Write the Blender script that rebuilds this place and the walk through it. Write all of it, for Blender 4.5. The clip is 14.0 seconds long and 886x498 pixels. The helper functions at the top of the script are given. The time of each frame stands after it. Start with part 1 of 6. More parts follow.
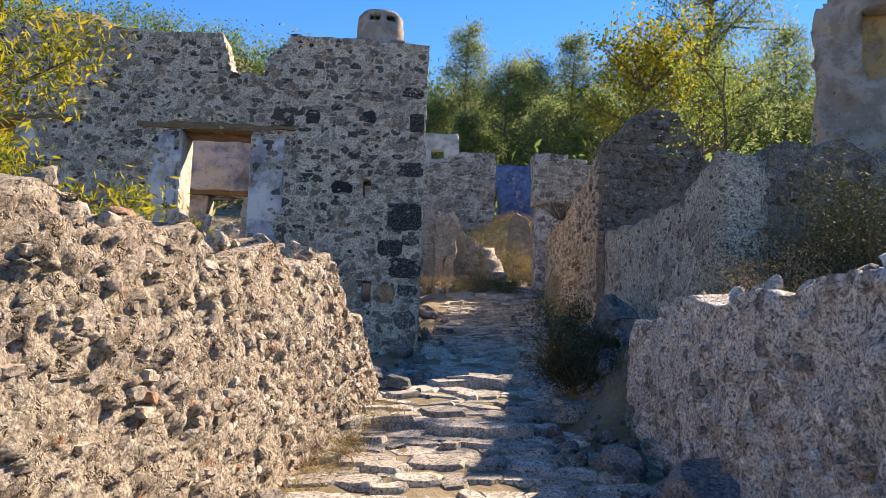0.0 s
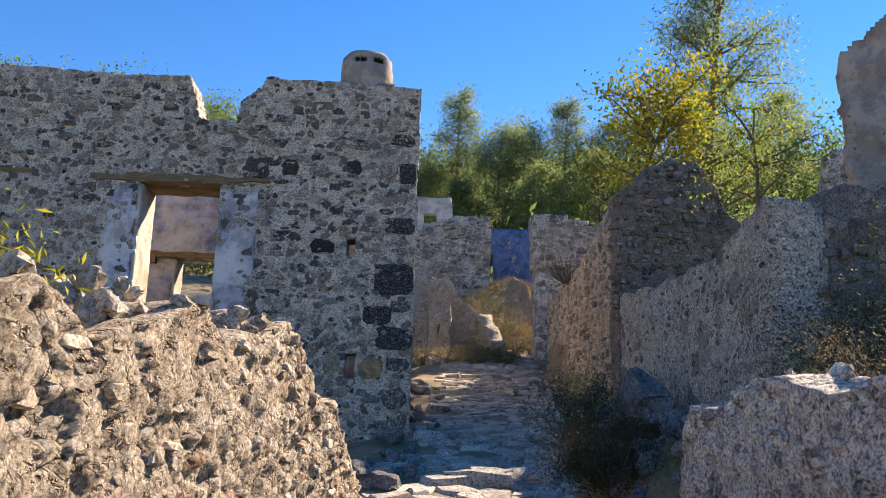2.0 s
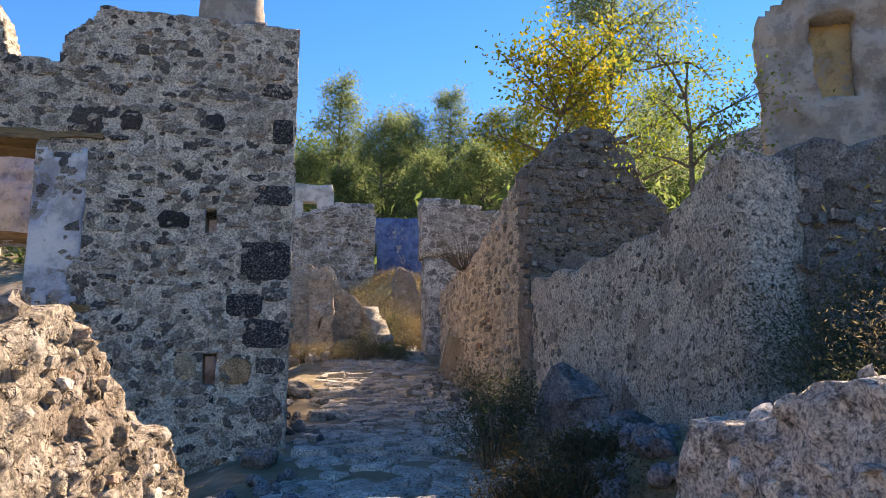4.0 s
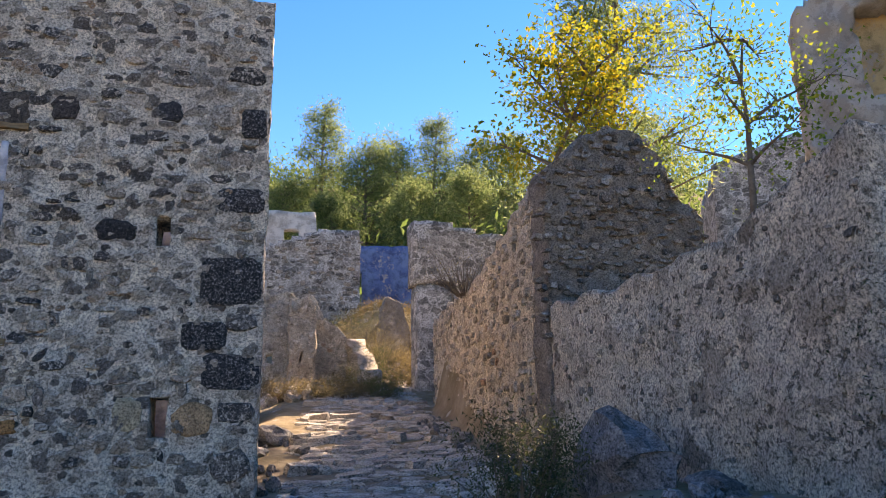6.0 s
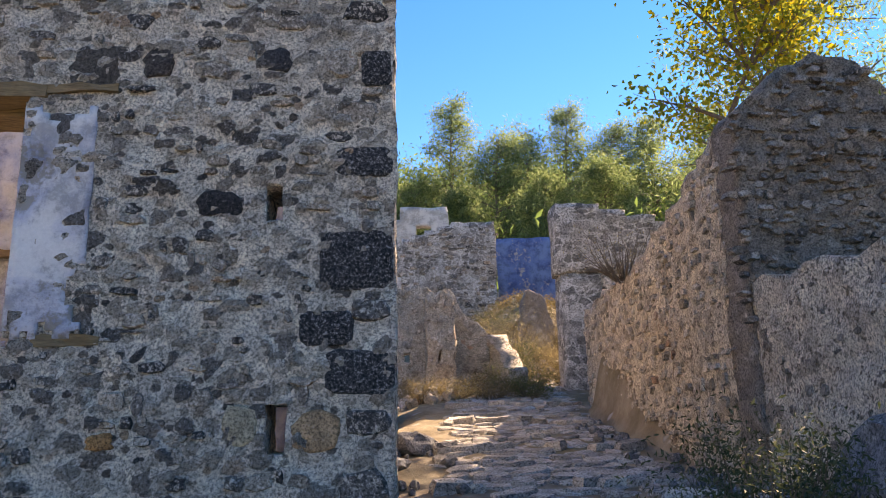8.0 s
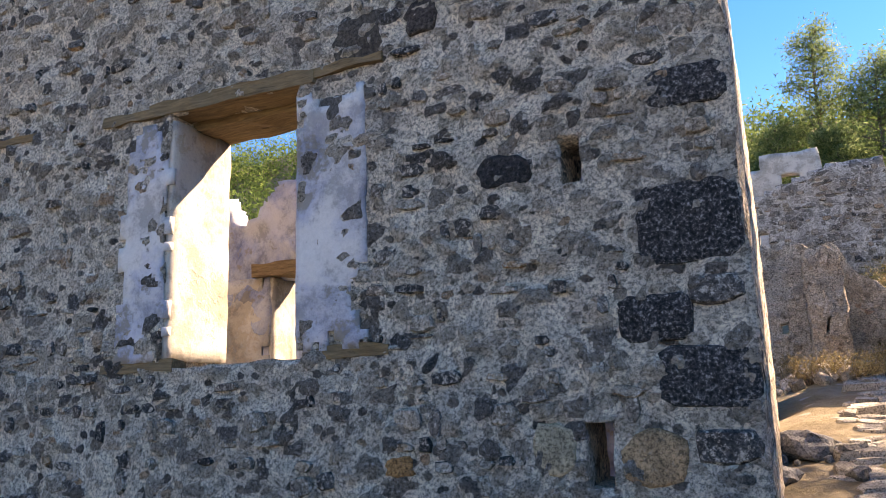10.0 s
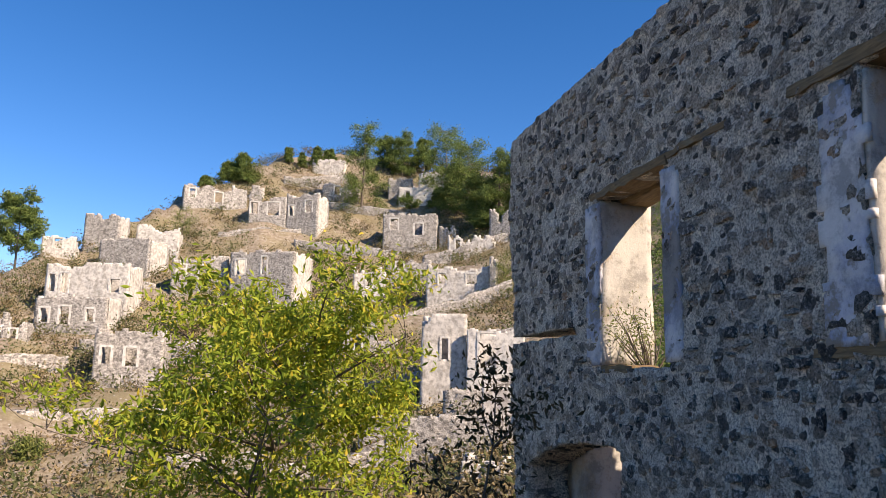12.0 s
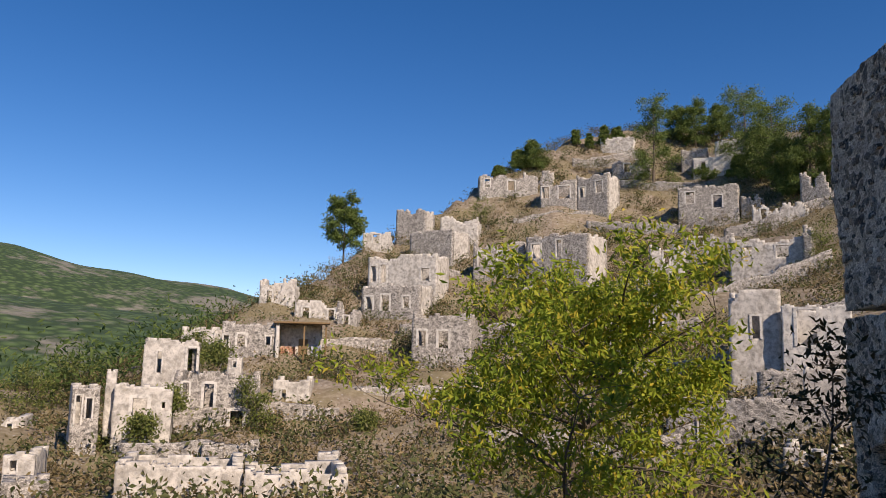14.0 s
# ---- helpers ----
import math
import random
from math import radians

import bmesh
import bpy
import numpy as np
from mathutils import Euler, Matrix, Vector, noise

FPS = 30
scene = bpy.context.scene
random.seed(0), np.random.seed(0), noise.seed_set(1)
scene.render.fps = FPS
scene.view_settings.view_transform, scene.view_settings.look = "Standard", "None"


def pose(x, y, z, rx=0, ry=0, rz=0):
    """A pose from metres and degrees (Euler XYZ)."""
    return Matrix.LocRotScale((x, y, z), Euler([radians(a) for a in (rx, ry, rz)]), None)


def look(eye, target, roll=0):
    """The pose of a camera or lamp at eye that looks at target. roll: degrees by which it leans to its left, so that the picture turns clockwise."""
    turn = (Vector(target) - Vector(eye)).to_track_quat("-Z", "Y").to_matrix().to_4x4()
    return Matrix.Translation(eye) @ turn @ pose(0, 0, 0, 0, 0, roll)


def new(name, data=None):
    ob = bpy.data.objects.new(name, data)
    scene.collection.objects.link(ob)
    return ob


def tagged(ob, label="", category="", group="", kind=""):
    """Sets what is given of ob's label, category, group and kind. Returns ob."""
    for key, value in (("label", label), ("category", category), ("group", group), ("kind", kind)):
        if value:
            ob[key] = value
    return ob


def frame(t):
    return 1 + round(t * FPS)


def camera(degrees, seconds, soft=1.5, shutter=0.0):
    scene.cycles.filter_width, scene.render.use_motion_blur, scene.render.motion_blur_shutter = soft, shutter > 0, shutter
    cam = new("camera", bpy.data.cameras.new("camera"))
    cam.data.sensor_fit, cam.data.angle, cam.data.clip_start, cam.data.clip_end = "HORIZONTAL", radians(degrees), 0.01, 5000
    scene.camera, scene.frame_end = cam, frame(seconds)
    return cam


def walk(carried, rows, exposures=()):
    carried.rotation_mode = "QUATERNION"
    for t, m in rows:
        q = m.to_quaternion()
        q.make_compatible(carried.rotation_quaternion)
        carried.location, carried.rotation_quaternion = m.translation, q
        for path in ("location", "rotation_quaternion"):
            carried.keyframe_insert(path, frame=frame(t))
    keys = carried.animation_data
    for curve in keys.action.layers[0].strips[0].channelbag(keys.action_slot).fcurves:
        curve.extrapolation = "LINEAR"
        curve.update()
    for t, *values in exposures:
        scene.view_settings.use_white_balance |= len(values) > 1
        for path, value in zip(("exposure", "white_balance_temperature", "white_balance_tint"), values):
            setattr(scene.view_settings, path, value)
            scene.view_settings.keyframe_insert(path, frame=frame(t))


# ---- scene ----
cam = camera(60.4, 14.0, soft=0.9)
METRES, EYE, TILT, LEAN, TURN = 8.5, 1.5, 0.0, 0.0, -3.0
ROWS = [
    (0.0, 0.0, 0.0, 0.0, -0.19, 5.43, -2.02),
    (0.5, 0.0034, 0.0326, 0.0028, 0.17, 6.11, -2.05),
    (1.0, -0.0051, 0.0735, 0.0067, 0.46, 7.32, -1.89),
    (1.5, -0.0089, 0.118, 0.0083, 0.43, 8.7, -1.85),
    (2.0, -0.0031, 0.1728, 0.0152, -0.67, 10.52, -1.55),
    (2.5, -0.0036, 0.2304, 0.0189, -3.48, 11.0, -1.07),
    (3.0, -0.0078, 0.2801, 0.0239, -6.2, 11.12, -0.51),
    (3.5, -0.0073, 0.333, 0.0259, -8.35, 10.17, -0.14),
    (6.0, -0.0018, 0.5727, 0.0432, -10.67, 12.66, 0.7),
    (6.5, 0.0007, 0.6242, 0.0506, -5.88, 13.8, 0.41),
    (7.0, -0.0033, 0.6662, 0.0522, -3.01, 13.42, 0.4),
    (9.5, -0.0091, 0.8804, 0.0741, 14.13, 12.05, 2.99),
    (10.0, -0.0066, 0.9129, 0.0847, 26.59, 11.29, 1.91),
    (10.5, -0.0152, 0.9336, 0.0859, 38.13, 11.01, 0.91),
    (11.0, -0.0202, 0.9463, 0.0877, 51.43, 10.98, -1.22),
    (11.5, -0.0181, 0.9598, 0.0896, 65.77, 10.62, -2.66),
    (12.0, -0.015, 0.9633, 0.0904, 79.11, 10.04, -1.14),
    (12.5, -0.0096, 0.9576, 0.0895, 89.56, 9.6, 0.01),
    (13.0, -0.0059, 0.9524, 0.0888, 95.44, 9.15, -0.4),
    (13.5, -0.0041, 0.9485, 0.0878, 98.64, 8.65, -0.87),
    (14.0, -0.0018, 0.9461, 0.0861, 101.13, 8.19, -1.18),
]
walk(cam, [(t, pose(0, 0, EYE, TILT, LEAN, TURN) @ pose(METRES * x, METRES * y, METRES * z, 90 + pitch, roll, yaw)) for t, x, y, z, yaw, pitch, roll in ROWS],
     [(0.0, 1.2, 9300, 19), (3.5, 1.35, 9600, 21), (6.0, 1.72, 10900, 25), (7.0, 1.72, 10900, 25), (9.5, 1.88, 11000, 25), (11.0, 1.55, 10200, 23), (12.5, 0.42, 8200, 19), (14.0, 0.08, 8200, 20)])

# ---- sky and sun ----
SUN_WAY = Vector((0.96, 0.87, 1.0)).normalized()
world = bpy.data.worlds.new("sky")
scene.world = world
world.use_nodes = True
sky = world.node_tree.nodes.new("ShaderNodeTexSky")
sky.sky_type = 'NISHITA'
sky.sun_disc = False
sky.sun_elevation = math.asin(SUN_WAY.z)
sky.sun_rotation = math.atan2(SUN_WAY.x, SUN_WAY.y)
sky.altitude = 200
sky.air_density, sky.dust_density, sky.ozone_density = 0.75, 0.0, 3.5
back = world.node_tree.nodes["Background"]
back.inputs["Strength"].default_value = 0.14
deep = world.node_tree.nodes.new("ShaderNodeHueSaturation")
deep.inputs["Saturation"].default_value = 1.33
deep.inputs["Hue"].default_value = 0.507
world.node_tree.links.new(sky.outputs[0], deep.inputs["Color"])
world.node_tree.links.new(deep.outputs[0], back.inputs["Color"])
sun = new("sun", bpy.data.lights.new("sun", "SUN"))
sun.data.energy, sun.data.angle, sun.data.color = 5.0, radians(0.5), (1.0, 0.97, 0.92)
sun.matrix_world = look(SUN_WAY * 60, (0, 0, 0))


# ---- material helpers ----
def node(tree, kind, at=None, **values):
    n = tree.nodes.new(kind)
    for key, value in values.items():
        name = key.replace("_", " ")
        target = n.inputs[at[key]] if at and key in at else n.inputs[name]
        if isinstance(value, bpy.types.NodeSocket):
            tree.links.new(value, target)
        else:
            target.default_value = value
    return n


def ramp(tree, fac, stops):
    n = tree.nodes.new("ShaderNodeValToRGB")
    while len(n.color_ramp.elements) < len(stops):
        n.color_ramp.elements.new(0.5)
    for e, (p, c) in zip(n.color_ramp.elements, stops):
        e.position = p
        e.color = (*c, 1) if len(c) == 3 else c
    tree.links.new(fac, n.inputs["Fac"])
    return n.outputs["Color"]


def grey(v):
    return (v, v, v)


def mix(tree, fac, a, b, way="MIX"):
    n = tree.nodes.new("ShaderNodeMix")
    n.data_type, n.blend_type = "RGBA", way
    for sock, value in ((n.inputs[0], fac), (n.inputs[6], a), (n.inputs[7], b)):
        if isinstance(value, bpy.types.NodeSocket):
            tree.links.new(value, sock)
        elif sock.type == "RGBA":
            sock.default_value = (*value, 1)
        else:
            sock.default_value = value
    return n.outputs[2]


def calc(tree, op, a, b=0.0):
    n = tree.nodes.new("ShaderNodeMath")
    n.operation = op
    for sock, value in ((n.inputs[0], a), (n.inputs[1], b)):
        if isinstance(value, bpy.types.NodeSocket):
            tree.links.new(value, sock)
        else:
            sock.default_value = value
    return n.outputs[0]


def noise_of(tree, place, scale, detail=4.0, rough=0.6, distortion=0.0):
    n = node(tree, "ShaderNodeTexNoise", Scale=scale, Detail=detail, Roughness=rough, Distortion=distortion)
    tree.links.new(place, n.inputs["Vector"])
    return n.outputs["Fac"]


def grain_of(tree, place, col, scale=48.0, low=0.42, high=1.38):
    """Salt-and-pepper grain of weathered stone and lime."""
    g = noise_of(tree, place, scale, 6, 0.75)
    return mix(tree, 1.0, col, ramp(tree, g, [(0.40, grey(low)), (0.49, grey(1.0)), (0.58, grey(high))]), "MULTIPLY")


def start(name):
    m = bpy.data.materials.new(name)
    m.use_nodes = True
    t = m.node_tree
    return m, t, t.nodes["Principled BSDF"]


def place_of(t):
    return t.nodes.new("ShaderNodeNewGeometry").outputs["Position"]


def finish(t, b, colour, rough, height=None, strength=0.4, distance=0.02):
    t.links.new(colour, b.inputs["Base Color"])
    if isinstance(rough, float):
        b.inputs["Roughness"].default_value = rough
    else:
        t.links.new(rough, b.inputs["Roughness"])
    b.inputs["Specular IOR Level"].default_value = 0.25
    if height is not None:
        n = node(t, "ShaderNodeBump", Strength=strength, Distance=distance, Height=height)
        t.links.new(n.outputs["Normal"], b.inputs["Normal"])


def masonry(name, mortar, stones, scale=4.5, cover=0.5, stain=(0.08, 0.08, 0.08), stain_amount=0.5, flat=1.5, bump=0.7):
    """Rubble masonry: mortar with stones of many sizes half drowned in it, lichen and soot stains."""
    m, t, b = start(name)
    p = place_of(t)
    warp = node(t, "ShaderNodeTexNoise", Vector=p, Scale=2.5, Detail=3.0)
    moved = t.nodes.new("ShaderNodeVectorMath")
    moved.operation = "MULTIPLY_ADD"
    t.links.new(warp.outputs["Color"], moved.inputs[0])
    moved.inputs[1].default_value = (0.16, 0.16, 0.16)
    t.links.new(p, moved.inputs[2])
    flatter = t.nodes.new("ShaderNodeVectorMath")
    flatter.operation = "MULTIPLY"
    t.links.new(moved.outputs[0], flatter.inputs[0])
    flatter.inputs[1].default_value = (1, 1, flat)
    q = flatter.outputs[0]
    big = node(t, "ShaderNodeTexVoronoi", Vector=q, Scale=scale)
    edge = t.nodes.new("ShaderNodeTexVoronoi")
    edge.feature = "DISTANCE_TO_EDGE"
    t.links.new(q, edge.inputs["Vector"])
    edge.inputs["Scale"].default_value = scale
    small = node(t, "ShaderNodeTexVoronoi", Vector=q, Scale=scale * 2.7)
    fine = noise_of(t, p, 38, 5, 0.7)
    mid = noise_of(t, p, 7, 5, 0.65)
    large = noise_of(t, p, 0.9, 4, 0.6)
    # stones: only some cells show, their rim eaten by mortar
    pick = node(t, "ShaderNodeSeparateColor", Color=big.outputs["Color"])
    rim = calc(t, "ADD", edge.outputs["Distance"], calc(t, "MULTIPLY", calc(t, "SUBTRACT", mid, 0.5), 0.22))
    stone_mask = calc(t, "MULTIPLY", ramp(t, rim, [(0.05, grey(0)), (0.11, grey(1))]),
                      ramp(t, pick.outputs["Red"], [(1 - cover - 0.05, grey(0)), (1 - cover + 0.05, grey(1))]))
    pick2 = node(t, "ShaderNodeSeparateColor", Color=small.outputs["Color"])
    chip_mask = calc(t, "MULTIPLY", ramp(t, small.outputs["Distance"], [(0.25, grey(1)), (0.42, grey(0))]),
                     ramp(t, pick2.outputs["Green"], [(0.62, grey(0)), (0.66, grey(1))]))
    stone_mask = calc(t, "MAXIMUM", stone_mask, chip_mask)
    stone_col = ramp(t, pick.outputs["Green"], stones)
    stone_col = mix(t, calc(t, "MULTIPLY", fine, 0.8), stone_col, mix(t, 1.0, stone_col, grey(0.45), "MULTIPLY"))
    mort = mix(t, ramp(t, mid, [(0.35, grey(0)), (0.65, grey(1))]), mortar, tuple(c * 0.66 for c in mortar))
    mort = mix(t, ramp(t, fine, [(0.3, grey(0)), (0.75, grey(0.7))]), mort, tuple(c * 1.15 for c in mortar))
    col = mix(t, stone_mask, mort, stone_col)
    streak = ramp(t, calc(t, "MULTIPLY", large, calc(t, "ADD", mid, 0.5)), [(0.42, grey(0)), (0.66, grey(stain_amount))])
    col = mix(t, streak, col, stain)
    col = grain_of(t, p, col, 2.4, 0.6, 1.2)
    h = calc(t, "ADD", calc(t, "MULTIPLY", stone_mask, 0.55), calc(t, "MULTIPLY", fine, 0.6))
    h = calc(t, "ADD", h, calc(t, "MULTIPLY", mid, 1.1))
    finish(t, b, grain_of(t, p, col, 24.0), 0.92, h, bump, 0.03)
    return m


def relief_masonry(name, mortar, stops, stain=(0.10, 0.095, 0.09), stain_amount=0.5, bump=0.8, lichen=0.35, pit=0.0, chips=0.0, chip_scale=11.0):
    """Rubble masonry whose stones are modelled: the mesh says where a stone shows and which one it is."""
    m, t, b = start(name)
    p = place_of(t)
    mask = node(t, "ShaderNodeAttribute")
    mask.attribute_name = "stone_mask"
    tone = node(t, "ShaderNodeAttribute")
    tone.attribute_name = "stone_tone"
    fine = noise_of(t, p, 34, 8, 0.8)
    mid = noise_of(t, p, 9, 6, 0.7)
    large = noise_of(t, p, 1.1, 5, 0.6)
    edge = calc(t, "ADD", mask.outputs["Fac"], calc(t, "ADD", calc(t, "MULTIPLY", calc(t, "SUBTRACT", fine, 0.5), 1.0), calc(t, "MULTIPLY", calc(t, "SUBTRACT", mid, 0.5), 0.45)))
    stone = ramp(t, edge, [(0.44, grey(0)), (0.52, grey(1))])
    body = ramp(t, tone.outputs["Fac"], stops)
    body = mix(t, ramp(t, mid, [(0.4, grey(0)), (0.68, grey(0.7))]), body, mix(t, 1.0, body, grey(0.5), "MULTIPLY"))
    body = mix(t, ramp(t, fine, [(0.53, grey(0)), (0.62, grey(lichen))]), body, (0.6, 0.58, 0.55))
    body = mix(t, ramp(t, fine, [(0.36, grey(0.6)), (0.45, grey(0))]), body, mix(t, 1.0, body, grey(0.35), "MULTIPLY"))
    mort = mix(t, ramp(t, mid, [(0.32, grey(0)), (0.68, grey(1))]), mortar, tuple(c * 0.6 for c in mortar))
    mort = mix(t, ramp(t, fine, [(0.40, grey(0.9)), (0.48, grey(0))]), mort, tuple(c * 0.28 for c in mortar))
    col = mix(t, stone, mort, body)
    chip = None
    if chips:
        # pebbles and splinters packed into the mortar
        warp = node(t, "ShaderNodeTexNoise", Vector=p, Scale=6.0, Detail=4.0)
        moved = t.nodes.new("ShaderNodeVectorMath")
        moved.operation = "MULTIPLY_ADD"
        t.links.new(warp.outputs["Color"], moved.inputs[0])
        moved.inputs[1].default_value = (0.09, 0.09, 0.09)
        t.links.new(p, moved.inputs[2])
        flatter = t.nodes.new("ShaderNodeVectorMath")
        flatter.operation = "MULTIPLY"
        t.links.new(moved.outputs[0], flatter.inputs[0])
        flatter.inputs[1].default_value = (1, 1, 1.45)
        cells = node(t, "ShaderNodeTexVoronoi", Vector=flatter.outputs[0], Scale=chip_scale)
        which = node(t, "ShaderNodeSeparateColor", Color=cells.outputs["Color"])
        rim = calc(t, "ADD", cells.outputs["Distance"], calc(t, "MULTIPLY", calc(t, "SUBTRACT", fine, 0.5), 0.55))
        chip = calc(t, "MULTIPLY", ramp(t, rim, [(0.36, grey(1)), (0.46, grey(0))]), ramp(t, which.outputs["Red"], [(1 - chips, grey(0)), (1.01 - chips, grey(1))]))
        chip = calc(t, "MULTIPLY", chip, calc(t, "SUBTRACT", 1.0, stone))
        tint = ramp(t, which.outputs["Green"], stops)
        tint = mix(t, ramp(t, fine, [(0.42, grey(0.55)), (0.55, grey(0))]), tint, mix(t, 1.0, tint, grey(0.4), "MULTIPLY"))
        col = mix(t, chip, col, tint)
    streak = ramp(t, calc(t, "MULTIPLY", large, calc(t, "ADD", mid, 0.5)), [(0.44, grey(0)), (0.7, grey(stain_amount))])
    col = mix(t, streak, col, stain)
    h = calc(t, "ADD", calc(t, "MULTIPLY", stone, 0.35), calc(t, "ADD", calc(t, "MULTIPLY", fine, 0.9), mid))
    if chip is not None:
        h = calc(t, "ADD", h, calc(t, "MULTIPLY", chip, 0.6))
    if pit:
        # hollows sink in the bump; the shade inside them is put into the colour
        shaded_hollow = ramp(t, noise_of(t, p, 17, 3, 0.6, 0.15), [(0.34, grey(1)), (0.42, grey(0))])
        col = mix(t, calc(t, "MULTIPLY", shaded_hollow, pit), col, (0.13, 0.095, 0.065))
        h = calc(t, "SUBTRACT", h, calc(t, "MULTIPLY", shaded_hollow, 1.6))
    finish(t, b, grain_of(t, p, col), 0.93, h, bump, 0.03)
    return m


def rock_like(name, stops, per="object", scale=9.0, pits=0.5, bump=0.6, smear=None):
    """Weathered stone whose tone changes from piece to piece."""
    m, t, b = start(name)
    p = place_of(t)
    if per == "object":
        r = t.nodes.new("ShaderNodeObjectInfo").outputs["Random"]
    else:
        r = t.nodes.new("ShaderNodeNewGeometry").outputs["Random Per Island"]
    base = ramp(t, r, stops)
    fine = noise_of(t, p, scale * 4, 8, 0.8)
    mid = noise_of(t, p, scale, 5, 0.65)
    col = mix(t, ramp(t, mid, [(0.38, grey(0)), (0.62, grey(0.85))]), base, mix(t, 1.0, base, grey(0.5), "MULTIPLY"))
    col = mix(t, ramp(t, fine, [(0.53, grey(0)), (0.64, grey(pits))]), col, (0.55, 0.53, 0.49))
    col = mix(t, ramp(t, fine, [(0.40, grey(0.85)), (0.48, grey(0))]), col, mix(t, 1.0, col, grey(0.3), "MULTIPLY"))
    if smear:
        # mortar left on the stone's face
        left = calc(t, "ADD", calc(t, "MULTIPLY", noise_of(t, p, 26, 4, 0.7), 0.5), calc(t, "MULTIPLY", fine, 0.5))
        col = mix(t, ramp(t, left, [(0.515, grey(0)), (0.56, grey(0.8))]), col, smear)
    finish(t, b, grain_of(t, p, col), 0.9, calc(t, "ADD", mid, calc(t, "MULTIPLY", fine, 0.5)), bump, 0.025)
    return m


def plaster(name, colour, under, blue=None, wear=0.5):
    m, t, b = start(name)
    p = place_of(t)
    large = noise_of(t, p, 1.3, 6, 0.65, 0.4)
    mid = noise_of(t, p, 6, 6, 0.7)
    fine = noise_of(t, p, 45, 4, 0.7)
    col = mix(t, ramp(t, mid, [(0.4, grey(0)), (0.7, grey(0.6))]), colour, tuple(c * 0.75 for c in colour))
    if blue:
        col = mix(t, ramp(t, large, [(0.42, grey(0)), (0.58, grey(0.85))]), col, blue)
    lost = ramp(t, calc(t, "ADD", calc(t, "MULTIPLY", large, 0.6), calc(t, "MULTIPLY", mid, 0.4)), [(0.62 - 0.2 * wear, grey(0)), (0.66 - 0.2 * wear, grey(1))])
    col = mix(t, lost, col, under)
    col = mix(t, calc(t, "MULTIPLY", fine, 0.35), col, grey(0.12))
    h = calc(t, "ADD", calc(t, "MULTIPLY", lost, -0.6), calc(t, "MULTIPLY", fine, 0.3))
    col = grain_of(t, p, col, 3.0, 0.62, 1.15)
    finish(t, b, col, 0.9, calc(t, "ADD", h, mid), 0.5, 0.02)
    return m


def wood(name, a, c):
    m, t, b = start(name)
    p = place_of(t)
    stretched = t.nodes.new("ShaderNodeVectorMath")
    stretched.operation = "MULTIPLY"
    t.links.new(p, stretched.inputs[0])
    stretched.inputs[1].default_value = (3, 30, 30)
    grain = noise_of(t, stretched.outputs[0], 1.5, 6, 0.7, 0.6)
    col = ramp(t, grain, [(0.3, c), (0.65, a)])
    finish(t, b, col, 0.85, grain, 0.7, 0.01)
    return m


def leaf_like(name, stops, trans=0.35):
    """Leaves: tone from leaf to leaf, with some light coming through."""
    m, t, b = start(name)
    r = t.nodes.new("ShaderNodeNewGeometry").outputs["Random Per Island"]
    col = ramp(t, r, stops)
    t.links.new(col, b.inputs["Base Color"])
    b.inputs["Roughness"].default_value = 0.7
    b.inputs["Specular IOR Level"].default_value = 0.15
    lucent = node(t, "ShaderNodeBsdfTranslucent", Color=col)
    blend = t.nodes.new("ShaderNodeMixShader")
    blend.inputs[0].default_value = trans
    t.links.new(b.outputs[0], blend.inputs[1])
    t.links.new(lucent.outputs[0], blend.inputs[2])
    t.links.new(blend.outputs[0], t.nodes["Material Output"].inputs["Surface"])
    return m


def bark_like(name, a, c):
    m, t, b = start(name)
    p = place_of(t)
    n = noise_of(t, p, 14, 5, 0.7)
    finish(t, b, ramp(t, n, [(0.3, a), (0.7, c)]), 0.95, n, 0.8, 0.02)
    return m


def soil_like():
    """Dry slope: earth, straw, gravel and scrub tones; wooded tint on the far slopes comes from the plants."""
    m, t, b = start("dry_ground")
    p = place_of(t)
    large = noise_of(t, p, 0.16, 5, 0.6)
    mid = noise_of(t, p, 1.6, 6, 0.65)
    fine = noise_of(t, p, 22, 5, 0.7)
    earth = ramp(t, mid, [(0.3, (0.13, 0.10, 0.068)), (0.5, (0.25, 0.20, 0.145)), (0.7, (0.38, 0.325, 0.25))])
    dry = ramp(t, fine, [(0.3, (0.10, 0.085, 0.04)), (0.7, (0.30, 0.25, 0.13))])
    col = mix(t, ramp(t, large, [(0.42, grey(0)), (0.6, grey(0.7))]), earth, dry)
    stones = node(t, "ShaderNodeTexVoronoi", Vector=p, Scale=3.0)
    pick = node(t, "ShaderNodeSeparateColor", Color=stones.outputs["Color"])
    mask = calc(t, "MULTIPLY", ramp(t, stones.outputs["Distance"], [(0.2, grey(1)), (0.32, grey(0))]), ramp(t, pick.outputs["Red"], [(0.7, grey(0)), (0.74, grey(1))]))
    col = mix(t, mask, col, (0.36, 0.34, 0.31))
    finish(t, b, col, 0.95, calc(t, "ADD", calc(t, "MULTIPLY", mask, 0.7), calc(t, "ADD", mid, fine)), 0.7, 0.05)
    return m


